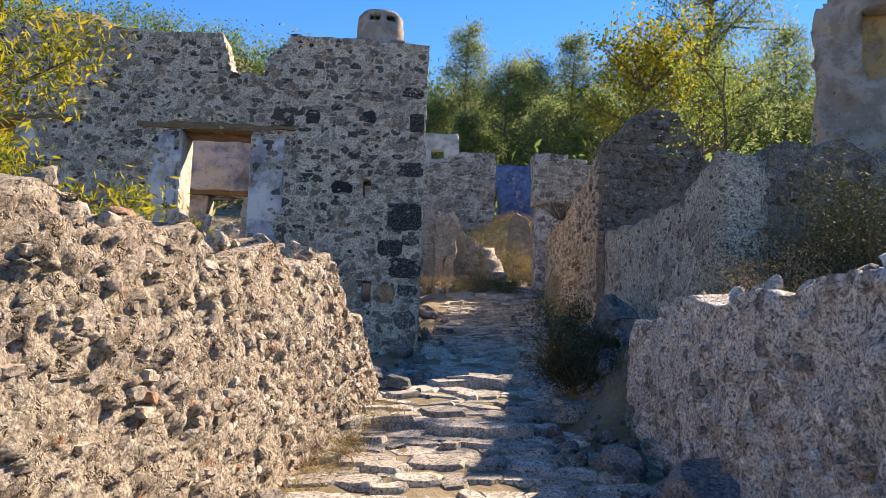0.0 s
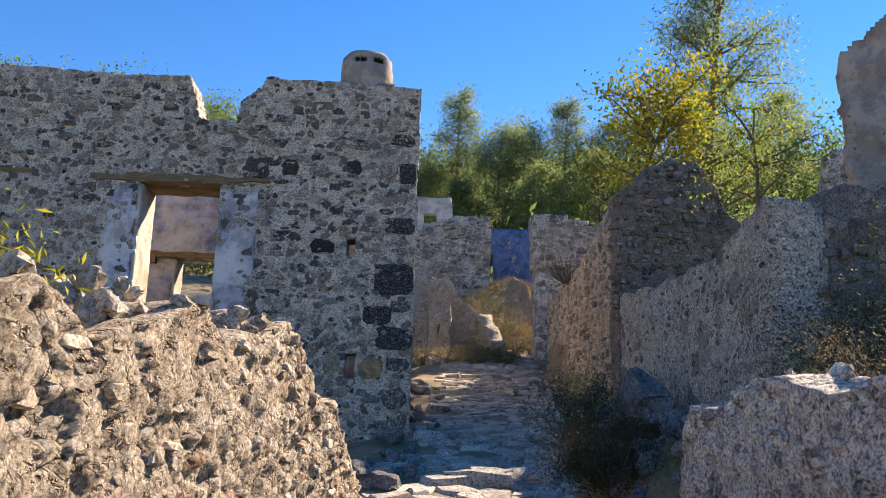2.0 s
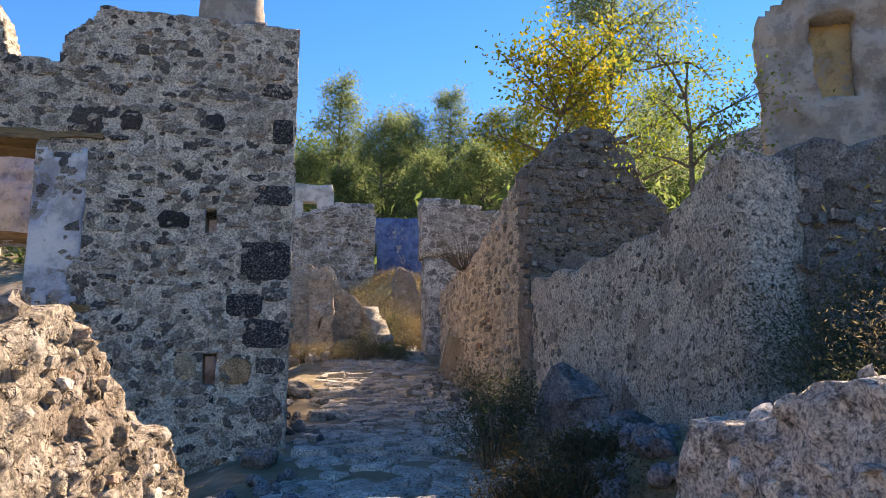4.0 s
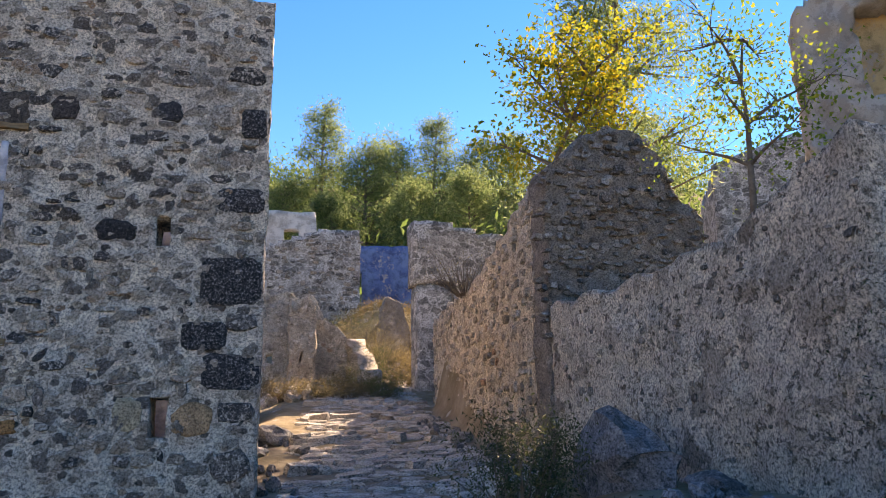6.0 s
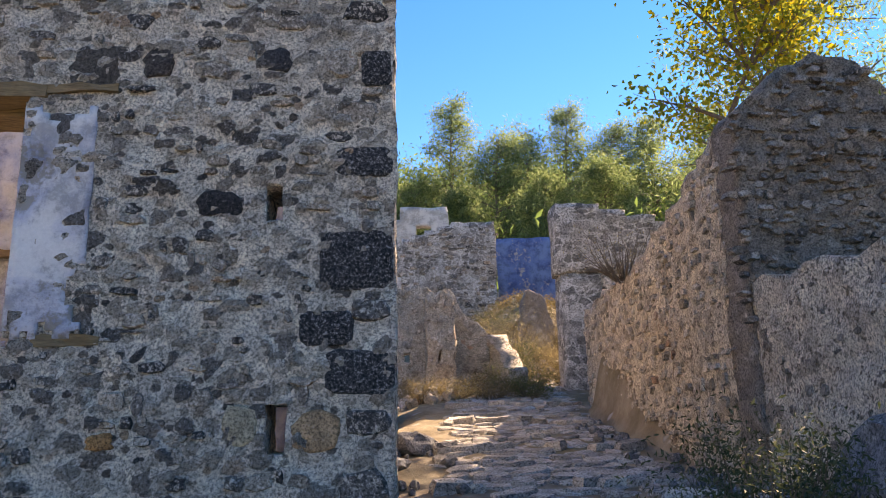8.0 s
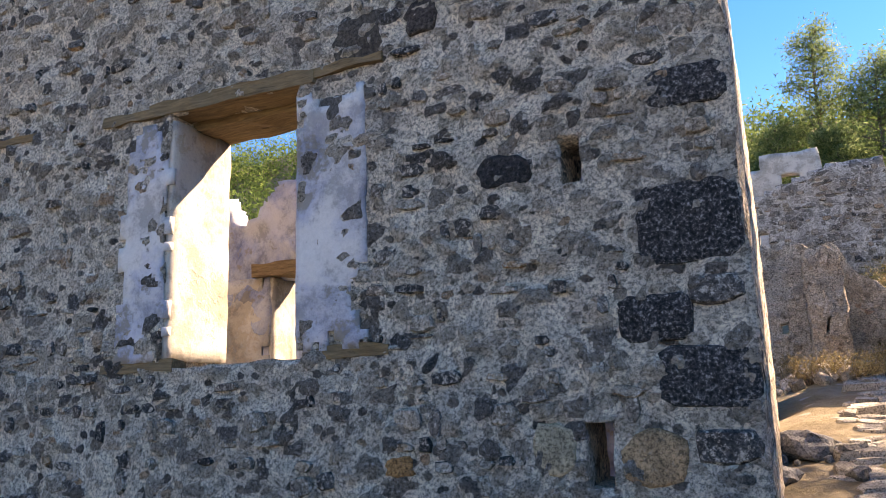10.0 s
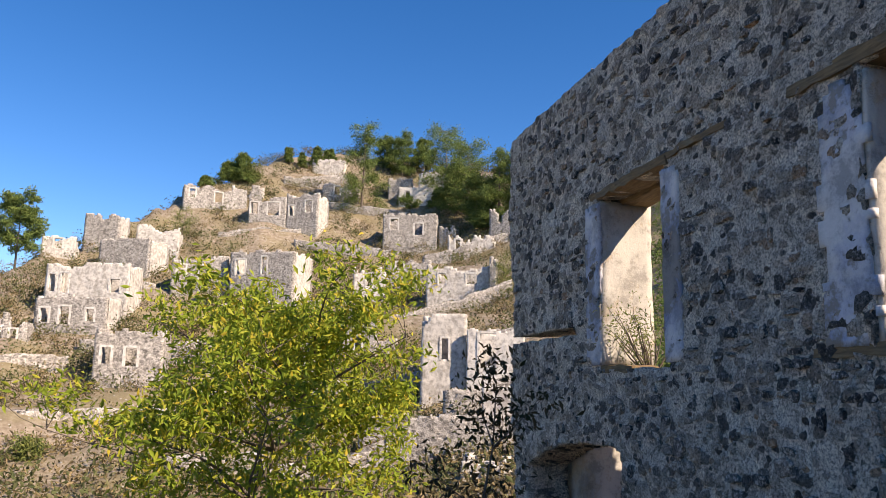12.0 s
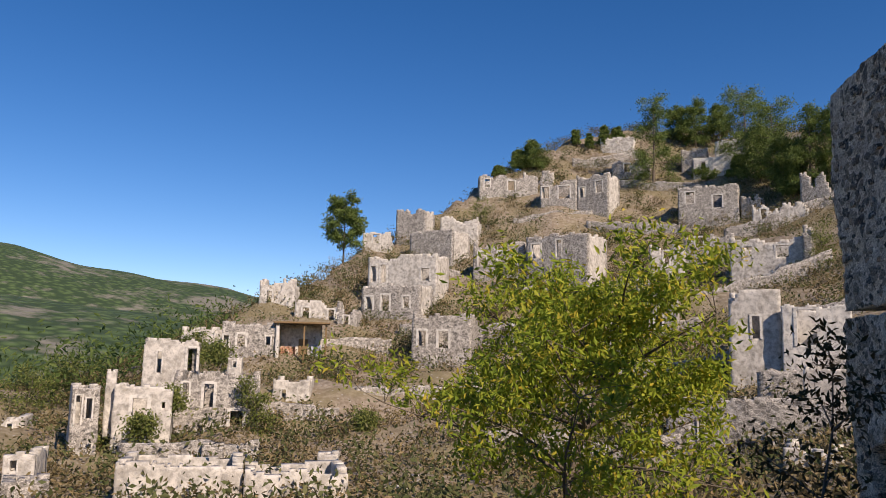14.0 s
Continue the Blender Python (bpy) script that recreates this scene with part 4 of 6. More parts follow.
village_house(-146.6, -0.9, 32.74, 11.3, 4.9, 9, 6, [(-4.14, 2.45, 4.02, 0.98), (0.54, 1.9, 3.79, 1.31)], M_FARWALL, M_FARWALL, 0.15, 9, '', 3.0)
village_house(-151.0, 5.4, 33.97, 6.0, 5.6, -9, 5, [], M_FARWALL, M_VILLAGE, 0.5, 10, '', 3.0)
village_house(-138.8, 9.5, 28.62, 6.7, 6.1, -12, 5, [(-2.32, 2.93, 5.02, 1.34), (1.08, 2.72, 5.02, 2.06)], M_FARWALL, M_FARWALL, 0.15, 11, '', 3.0)
village_house(-136.6, 16.1, 27.29, 6.1, 8.2, -28, 5, [(-1.95, 4.0, 5.84, 0.97), (1.3, 4.61, 6.66, 1.19)], M_FARWALL, M_VILLAGE, 0.15, 12, '', 3.0)
village_house(-164.7, 22.3, 47.39, 7.2, 2.9, -15, 5, [], M_VILLAGE, M_VILLAGE, 0.1, 13, 'pale plastered wall on the hilltop', 3.0)
village_house(-152.3, 23.7, 38.15, 7.3, 3.7, -11, 5, [(-0.71, 1.26, 2.98, 1.09)], M_FARWALL, M_FARWALL, 0.2, 14, '', 3.0)
village_house(-148.1, 42.4, 41.55, 5.8, 3.0, -25, 5, [(-1.68, 0.44, 1.87, 0.92), (-0.15, 0.44, 1.87, 0.92), (1.48, 0.44, 1.87, 0.92)], M_FRAME, M_FRAME, 0.05, 15, 'small white plastered house on the hilltop', 3.0)
village_house(-146.9, 38.6, 37.56, 7.4, 3.8, -17, 5, [(-1.8, 0.87, 2.5, 0.8)], M_FRAME, M_VILLAGE, 0.2, 16, 'white plastered lower storey on the hilltop', 3.0)
village_house(-151.1, 35.8, 41.32, 4.9, 2.6, -15, 4, [], M_FARWALL, M_FARWALL, 0.3, 17, 'grey stone ruin near the hilltop', 3.0, 'small ruins')
village_house(-131.5, 34.4, 25.25, 9.6, 6.5, -17, 6, [(-2.84, 3.63, 5.54, 1.33), (1.51, 2.67, 4.68, 1.42)], M_FARWALL, M_FARWALL, 0.1, 18, '', 3.0)
village_house(-128.4, 40.9, 24.69, 3.1, 4.9, -34, 4, [], M_FARWALL, M_VILLAGE, 0.8, 19, 'crumbling stone wall end', 3.0, 'small ruins')
village_house(-119.3, 42.4, 23.11, 7.8, 3.1, -21, 5, [(-2.23, 0.51, 2.39, 0.77)], M_VILLAGE, M_VILLAGE, 1.3, 20, 'broken pale walls stepping down', 3.0, 'small ruins')
village_house(-119.6, 48.6, 26.09, 5.1, 5.2, -33, 5, [], M_FARWALL, M_VILLAGE, 1.6, 21, 'jagged ruin beside the pines', 3.0, 'small ruins')
village_house(-113.6, 30.6, 15.73, 6.8, 4.8, -13, 6, [(-1.28, 3.24, 4.37, 1.06)], M_FARWALL, M_FARWALL, 0.25, 22, '', 3.0)
village_house(-101.4, 35.5, 12.87, 8.6, 5.4, -21, 6, [(-2.15, 2.7, 4.2, 0.98), (1.89, 2.7, 4.13, 1.43)], M_VILLAGE, M_FARWALL, 0.1, 23, 'long pale plastered house', 3.0)
village_house(-97.3, 39.1, 12.60, 1.0, 6.7, -24, 3, [], M_FARWALL, M_FARWALL, 0.4, 24, 'narrow standing wall end', 3.0, 'small ruins')
village_house(-64.1, 24.2, 1.86, 3.8, 6.2, -16, 5, [(0.1, 2.4, 4.14, 0.56)], M_VILLAGE, M_VILLAGE, 0.35, 25, 'tall pale plastered ruin below the hill', 3.0)
village_house(-61.9, 28.2, 1.97, 4.7, 4.9, -20, 5, [(-0.63, 1.78, 4.44, 1.34)], M_FRAME, M_VILLAGE, 0.15, 26, 'white plastered wall with a tall window', 3.0)
village_house(-50.8, 25.1, 0.02, 2.6, 2.2, -20, 4, [], M_VILLAGE, M_FARWALL, 0.1, 27, 'low plastered yard building in ochre-grey', 3.0)
village_house(-44.3, 19.1, -2.25, 9.0, 2.8, -18, 4, [(-2.65, 0.29, 1.6, 0.27)], M_FARWALL, M_FARWALL, 0.2, 28, 'long rubble wall below the pale house', 3.0)
village_house(-37.8, 20.0, -3.87, 2.4, 2.6, -19, 4, [(0.16, 0.48, 2.4, 0.31)], M_VILLAGE, M_VILLAGE, 0.2, 29, 'low plastered building with a dark doorway', 3.0)
village_house(-108.7, 24.0, 13.15, 4.6, 5.3, -12, 5, [(-0.07, 2.34, 4.28, 0.74)], M_VILLAGE, M_FARWALL, 0.7, 30, '', 3.0)
village_house(-87.3, 19.7, 4.82, 4.4, 6.1, -11, 5, [(0.15, 0.61, 2.45, 0.71)], M_FARWALL, M_FARWALL, 0.6, 31, '', 3.0)
village_house(-122.0, -20.7, 19.46, 4.6, 3.4, 3, 4, [(-0.05, 1.31, 2.71, 1.12)], M_VILLAGE, M_VILLAGE, 0.9, 32, 'broken white house beside a pine', 3.0)
village_house(-94.7, -27.2, 7.99, 4.5, 4.0, 9, 4, [(-0.97, 0.58, 2.38, 0.65)], M_VILLAGE, M_VILLAGE, 1.1, 33, 'ragged pale plastered house end', 3.0)
village_house(-91.7, -20.8, 6.07, 5.6, 2.9, 10, 4, [(-1.44, 0.28, 2.0, 0.82), (1.65, 0.55, 1.79, 0.69)], M_VILLAGE, M_FARWALL, 0.8, 34, '', 3.0)
village_house(-89.6, -16.3, 4.97, 2.4, 2.8, 5, 4, [(-0.13, 0.67, 2.0, 0.61)], M_FARWALL, M_FARWALL, 0.7, 35, 'small stone ruin with an opening', 3.0, 'small ruins')
village_house(-76.0, -23.2, 1.43, 5.3, 4.1, 18, 5, [(-2.24, 1.13, 2.72, 0.5), (-0.75, 1.59, 2.83, 0.77), (1.91, 1.81, 2.66, 0.44)], M_FARWALL, M_VILLAGE, 0.05, 36, 'stone house beside the porch', 3.0)
village_house(-79.0, -29.9, 3.07, 4.2, 2.0, 22, 4, [(-0.35, 0.48, 1.44, 0.4)], M_VILLAGE, M_VILLAGE, 0.5, 37, 'thin pale walls behind the lower houses', 3.0)
village_house(-57.7, -22.2, 0.17, 4.1, 3.2, 22, 3, [(-0.84, 0.53, 2.19, 0.33), (1.59, 0.53, 2.45, 0.67)], M_VILLAGE, M_FARWALL, 0.7, 38, 'ragged pale ruin with gaping openings', 3.0, 'small ruins')
village_house(-46.0, -22.0, -3.08, 1.6, 3.3, 35, 5, [(-0.39, 0.87, 2.6, 0.32), (0.21, 1.21, 2.42, 0.32)], M_FARWALL, M_VILLAGE, 0.2, 39, 'dark stone end of a ruined house', 3.0)
village_house(-48.1, -18.9, -3.02, 3.5, 3.2, 25, 5, [(-0.17, 0.95, 2.36, 0.87), (1.24, 1.69, 2.12, 0.23)], M_VILLAGE, M_VILLAGE, 0.12, 40, 'pale plastered house with an arched opening', 3.0)
village_house(-53.8, -16.4, -3.98, 5.9, 5.0, 21, 5, [(-2.07, 2.93, 4.18, 0.42), (-0.51, 2.46, 4.1, 0.65), (1.84, 2.54, 3.36, 0.34), (1.46, 0.39, 2.23, 0.84)], M_FARWALL, M_FARWALL, 0.1, 41, 'low stone house with pale windows and an arch', 3.0)
village_house(-61.0, -13.1, -2.69, 2.9, 3.2, 13, 4, [(-0.58, 1.24, 2.22, 0.35)], M_VILLAGE, M_VILLAGE, 0.1, 42, 'pale plastered block below the porch', 3.0)
village_house(-46.0, -20.2, -0.19, 0.6, 1.3, 26, 0.7, [], M_VILLAGE, M_VILLAGE, 0.02, 43, 'pale plastered chimney on a ruined wall', 3.0, 'village chimneys')
village_house(-53.3, -15.0, 0.58, 1.0, 1.4, 18, 0.9, [(0.0, 0.73, 1.14, 0.24)], M_VILLAGE, M_VILLAGE, 0.02, 44, 'pale plastered chimney on a ruined wall', 3.0, 'village chimneys')
village_house(-41.4, -4.2, -3.93, 1.1, 1.0, 11, 1.2, [], M_VILLAGE, M_VILLAGE, 0.05, 45, 'pale plastered gate pier', 3.0, 'small ruins')
village_house(-42.9, -11.6, -3.75, 1.2, 0.9, 19, 1.2, [], M_FARWALL, M_FARWALL, 0.5, 46, 'small rubble pier among the ruins', 3.0, 'small ruins')
village_house(-35.9, -9.9, -4.91, 5.6, 2.2, 23, 5, [], M_VILLAGE, M_VILLAGE, 0.12, 47, 'long pale plastered yard wall', 3.0)
village_house(-37.0, -4.6, -4.96, 4.8, 1.9, 22, 4, [], M_VILLAGE, M_VILLAGE, 0.12, 48, 'pale plastered yard wall', 3.0)
village_house(-36.8, -19.0, -4.40, 1.4, 1.6, 26, 4, [(-0.22, 0.68, 1.22, 0.3)], M_VILLAGE, M_VILLAGE, 0.5, 49, 'small crumbling plastered ruin', 3.0, 'small ruins')
village_house(-33.2, -16.3, -4.92, 1.9, 1.4, 36, 3, [], M_FARWALL, M_FARWALL, 0.2, 50, 'low grey rubble wall below the village', 3.0, 'small ruins')
village_house(-64.1, -7.5, -1.95, 3.6, 1.8, 38, 3, [], M_FARWALL, M_FARWALL, 0.4, 51, 'dark stone retaining ruin on the slope', 3.0, 'small ruins')
village_house(-50.9, -30.2, -4.22, 1.4, 1.9, 27, 4, [(-0.17, 0.39, 1.35, 0.31)], M_VILLAGE, M_VILLAGE, 0.8, 52, 'small crumbling plastered ruin', 3.0, 'small ruins')
village_house(-40.2, -0.3, -5.45, 2.9, 1.5, 7, 3, [], M_VILLAGE, M_FARWALL, 0.6, 53, 'low broken plastered wall', 3.0, 'small ruins')
village_house(-81.4, 14.2, 2.29, 2.1, 4.6, -9, 4, [], M_FARWALL, M_FARWALL, 0.5, 54, 'stone ruin behind the ash tree', 3.0, 'small ruins')
village_house(-85.6, 5.8, 0.91, 7.3, 3.6, -3, 4, [(-0.61, 1.22, 2.73, 0.73)], M_FARWALL, M_FARWALL, 0.5, 55, 'stone ruin behind the ash tree', 3.0, 'small ruins')


# ---- stones, beams and plaster of the house ----
FACADE_MESHES = shaped_meshes("stone", SHAPES, M_STONE)
PALE_MESHES = shaped_meshes("stone", SHAPES, M_PALE)
ROUND_MESHES = shaped_meshes("stone", ROUND_SHAPES, M_PALE)
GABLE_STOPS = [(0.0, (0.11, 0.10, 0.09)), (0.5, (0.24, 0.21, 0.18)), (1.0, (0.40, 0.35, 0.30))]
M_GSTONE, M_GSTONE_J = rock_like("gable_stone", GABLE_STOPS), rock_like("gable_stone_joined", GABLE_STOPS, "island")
GABLE_MESHES = shaped_meshes("stone", SHAPES, M_GSTONE)
BASALT_MESHES = [mesh_of("quoin", *stone_shape(300 + i, 20, 0.16, 1.0), M_BASALT) for i in range(5)]
LANE_MESHES = shaped_meshes("paving_stone", PAVING_SHAPES, M_LANE)


def lay(cells, m, parent, meshes, shapes, joined_material, proud, near, seed, name="stone", sink=0.0, tilt=6.0, tall=1.0):
    """Sets stones into a wall: those for which near() holds, 300 at most, as pieces of their own, the rest as one mesh."""
    r = random.Random(seed)
    cells = list(cells)
    r.shuffle(cells)
    cells.sort(key=lambda c: not near(c[0], c[1]))
    rest, count = [], 0
    for u, v, w, h in cells:
        k = r.randrange(len(meshes))
        at = m @ pose(u, sink, v, 0, r.uniform(-tilt, tilt), 0) @ Matrix.Diagonal((w * r.choice((-1, 1)) * 1.0, r.uniform(*proud), h * tall, 1))
        if at.determinant() < 0:
            at = at @ Matrix.Diagonal((-1, 1, 1, 1))
        if count < 290 and near(u, v):
            part(name, meshes[k], parent, "", at)
            count += 1
        else:
            rest.append((k, at))
    joined(name + "_infill", rest, shapes, joined_material, parent)


QUOINS = [(0.0, 3.11, 0.56, 0.46), (-0.21, 2.61, 0.40, 0.26), (0.03, 2.30, 0.52, 0.33), (0.05, 3.86, 0.44, 0.24), (-0.02, 4.25, 0.42, 0.2), (0.14, 4.62, 0.24, 0.3), (-0.12, 4.66, 0.3, 0.26), (0.06, 5.1, 0.4, 0.2), (0.1, 2.74, 0.3, 0.2), (0.08, 1.95, 0.34, 0.22), (0.05, 1.5, 0.42, 0.3), (0.0, 1.1, 0.5, 0.3)]
for i, (u, v, w, h) in enumerate(QUOINS):
    part("quoin", BASALT_MESHES[i % 5] if i in (0, 1, 2, 3, 5) else FACADE_MESHES[i], front_wall, "black basalt corner block" if i < 3 else "", pose(u, FRONT + 0.012, v, 0, (i * 37 % 5) - 2, 0) @ Matrix.Diagonal((w, 0.035, h, 1)))
SPECIAL = [(-1.97, 4.595, 0.40, 0.37, (0.10, 0.085, 0.07)), (-2.17, 4.08, 0.2, 0.3, (0.13, 0.12, 0.11)), (-1.0, 3.53, 0.36, 0.22, (0.035, 0.033, 0.033)), (-1.72, 1.85, 0.2, 0.13, (0.42, 0.2, 0.08)),
           (-0.26, 1.9, 0.36, 0.3, (0.45, 0.27, 0.15)), (-0.8, 1.95, 0.26, 0.3, (0.45, 0.36, 0.24)), (-1.5, 4.65, 0.26, 0.26, (0.07, 0.06, 0.055)), (-0.62, 4.68, 0.24, 0.22, (0.05, 0.05, 0.052))]
for i, (u, v, w, h, c) in enumerate(SPECIAL):
    special = rock_like("marked_stone", [(0.0, c), (1.0, tuple(k * 1.15 for k in c))], pits=0.15)
    part("stone", mesh_of("stone", *stone_shape(330 + i, 16, 0.2 if i < 2 else 0.4, 0.9 if i < 2 else 0.25), special), front_wall, "", pose(u, FRONT + 0.01, v) @ Matrix.Diagonal((w, 0.03, h, 1)))


def facade_free(u, v, w, h):
    for a, b, c, d in (W1, W2, (-0.67, -0.55, 3.4, 3.67), (-0.63, -0.49, 1.75, 2.08)):
        if a - w - 0.02 < u < b + w + 0.02 and c - h - 0.04 < v < d + h + 0.1:
            return False
    for a, b, c, d in ((-4.25, -1.72, 4.3, 4.48), (-7.6, -4.9, 4.3, 4.48), (-3.95, -3.5, 2.5, 4.4), (-2.45, -1.95, 2.5, 4.3), (-7.75, -7.3, 2.5, 4.3), (-6.1, -5.75, 2.5, 4.3)):
        if a - w * 0.6 < u < b + w * 0.6 and c - h < v < d + h:
            return False
    for q in QUOINS + [s[:4] for s in SPECIAL]:
        if abs(u - q[0]) < (w + q[2] / 2) and abs(v - q[1]) < (h + q[3] / 2):
            return False
    return u + w < 0.3 and front_full(u - w, v) and front_full(u + w, v) and front_full(u, v + h + 0.05) and front_full(u, v - h)


lay(courses(-10.3, 0.28, -1.0, 5.85, facade_free, 11, (0.07, 0.3), (0.06, 0.18), 0.3, 0.02), pose(0, FRONT, 0), front_wall, FACADE_MESHES, SHAPES, M_STONE_J, (0.014, 0.03),
    lambda u, v: u > -6.5 and v > 1.0, 5, sink=-0.004)


def beam(name, x0, x1, y0, y1, z0, z1, material, parent, label="", seed=1, n=14):
    """An old beam: a box cut along its length with sagging, splintered edges."""
    r = random.Random(seed)
    verts, faces = [], []
    for i in range(n + 1):
        x = x0 + (x1 - x0) * i / n
        for y, z in ((y0, z0), (y1, z0), (y1, z1), (y0, z1)):
            verts.append((x, y + r.uniform(-0.012, 0.012), z + r.uniform(-0.014, 0.014)))
    for i in range(n):
        for s in range(4):
            q = (s + 1) % 4
            faces.append((i * 4 + s, i * 4 + q, i * 4 + 4 + q, i * 4 + 4 + s))
    faces += [(3, 2, 1, 0), tuple(n * 4 + s for s in range(4))]
    return part(name, mesh_of(name, verts, faces, material, False), parent, label)


beam("lintel_beam", -4.2, -2.3, FRONT - 0.03, FRONT + 0.2, 4.35, 4.43, M_WOOD, house, "weathered brown timber lintel", 1)
beam("lintel_beam", -3.75, -1.78, FRONT - 0.025, FRONT + 0.12, 4.39, 4.46, M_WOOD, house, "weathered brown timber lintel", 2)
beam("lintel_beam", -4.1, -2.2, FRONT + 0.22, FRONT + 0.42, 4.29, 4.4, M_WOOD, house, "split timber lintel", 3)
beam("lintel_beam", -4.1, -2.2, FRONT + 0.43, FRONT + 0.62, 4.31, 4.4, M_WOOD, house, "split timber lintel", 4)
beam("lintel_beam", -7.55, -5.9, FRONT - 0.03, FRONT + 0.25, 4.35, 4.43, M_WOOD, house, "weathered brown timber lintel", 5)
beam("lintel_beam", -6.6, -4.95, FRONT - 0.02, FRONT + 0.15, 4.4, 4.46, M_WOOD, house, "weathered brown timber lintel", 6)
beam("lintel_beam", -7.5, -5.8, FRONT + 0.27, FRONT + 0.6, 4.3, 4.4, M_WOOD, house, "weathered brown timber lintel", 7)
beam("sill_plank", -2.35, -1.78, FRONT - 0.012, FRONT + 0.1, 2.5, 2.575, M_WOOD, house, "dark plank end under the window", 8, 6)
beam("sill_plank", -4.12, -3.45, FRONT - 0.012, FRONT + 0.14, 2.49, 2.56, M_WOOD, house, "dark plank end under the window", 9, 6)
beam("sill_plank", -7.5, -6.7, FRONT - 0.012, FRONT + 0.3, 2.42, 2.49, M_WOOD, house, "dark plank end under the window", 10, 6)
beam("lintel_beam", -5.15, -4.2, 14.9, 15.3, 3.7, 3.86, M_WOOD, house, "broken timber lintel of the inner doorway", 11, 8)
beam("lintel_beam", -4.35, -3.1, 14.93, 15.3, 3.8, 3.9, M_WOOD, house, "timber lintel of the inner doorway", 12, 8)


def patch(name, u0, u1, v0, v1, thick, m, material, parent, label="", seed=1, eat=0.35, step=0.06):
    """A coat of plaster with a ragged outline."""
    def kept(u, v):
        e = min((u - u0), (u1 - u)) / max(u1 - u0, 0.01)
        f = min((v - v0), (v1 - v)) / max(v1 - v0, 0.01)
        n = noise.noise(Vector((u * 4 + seed, v * 3, seed * 1.3)))
        n2 = noise.noise(Vector((u * 11 + seed, v * 9, seed * 2.3)))
        return min(e * 1.6, f * 3) + 0.4 * n + 0.25 * n2 > eat * 0.6 - 0.12
    v, f = slab(lines(u0, u1, step), lines(v0, v1, step), kept, thick, m, 0.009, 5, seed, 1)
    return part(name, mesh_of(name, v, f, material), parent, label)


patch("plaster_band", -3.98, -3.5, 2.55, 4.3, 0.04, pose(0, FRONT - 0.02, 0), M_BAND, house, "flaking blue-white limewash beside the window", 1)
patch("plaster_band", -2.44, -1.92, 2.55, 4.28, 0.04, pose(0, FRONT - 0.02, 0), M_BAND, house, "flaking blue-white limewash beside the window", 2, 0.3)
patch("plaster_band", -7.72, -7.36, 2.5, 4.3, 0.04, pose(0, FRONT - 0.02, 0), M_BAND, house, "flaking limewash beside the window", 3, 0.1)
patch("plaster_band", -6.02, -5.72, 2.5, 4.3, 0.04, pose(0, FRONT - 0.02, 0), M_BAND, house, "flaking limewash beside the window", 4, 0.1)


def reveal(x, face, z0, z1, material, label, seed, y0=FRONT + 0.0, y1=FRONT + 0.62):
    """Plaster on a window jamb; face +1 looks to +x."""
    m = along(x, y0, x, y1) if face > 0 else along(x, y1, x, y0)
    v, f = slab(lines(0, y1 - y0, 0.08), lines(z0, z1, 0.1), lambda u, v: True, 0.05, m, 0.012, 4, seed, 1)
    return part("jamb_plaster", mesh_of("jamb_plaster", v, f, material), house, label)


reveal(W2[0] + 0.045, 1, 2.56, 4.31, M_LIME, "sunlit cream plaster on the window jamb", 1)
reveal(W2[1] - 0.035, -1, 2.56, 4.31, M_GREYWALL, "worn jamb", 2)
reveal(W1[0] + 0.045, 1, 2.5, 4.32, M_LIME, "sunlit cream plaster on the window jamb", 3)
reveal(W1[1] - 0.04, -1, 2.5, 4.32, M_BLUE, "blue-washed jamb", 4)
reveal(-4.95 + 0.04, 1, 1.0, 3.7, M_LIME, "white plaster on the inner doorway", 5, 15.0, 15.46)
reveal(-3.9 + 0.04, 1, 1.0, 3.78, M_LIME, "white plaster on the inner doorway", 6, 15.0, 15.46)
patch("inner_plaster", -6.6, -4.96, 1.6, 3.7, 0.03, pose(0, 14.98, 0), M_LIME, house, "smooth cream plaster pier inside the house", 8, 0.05, 0.1)


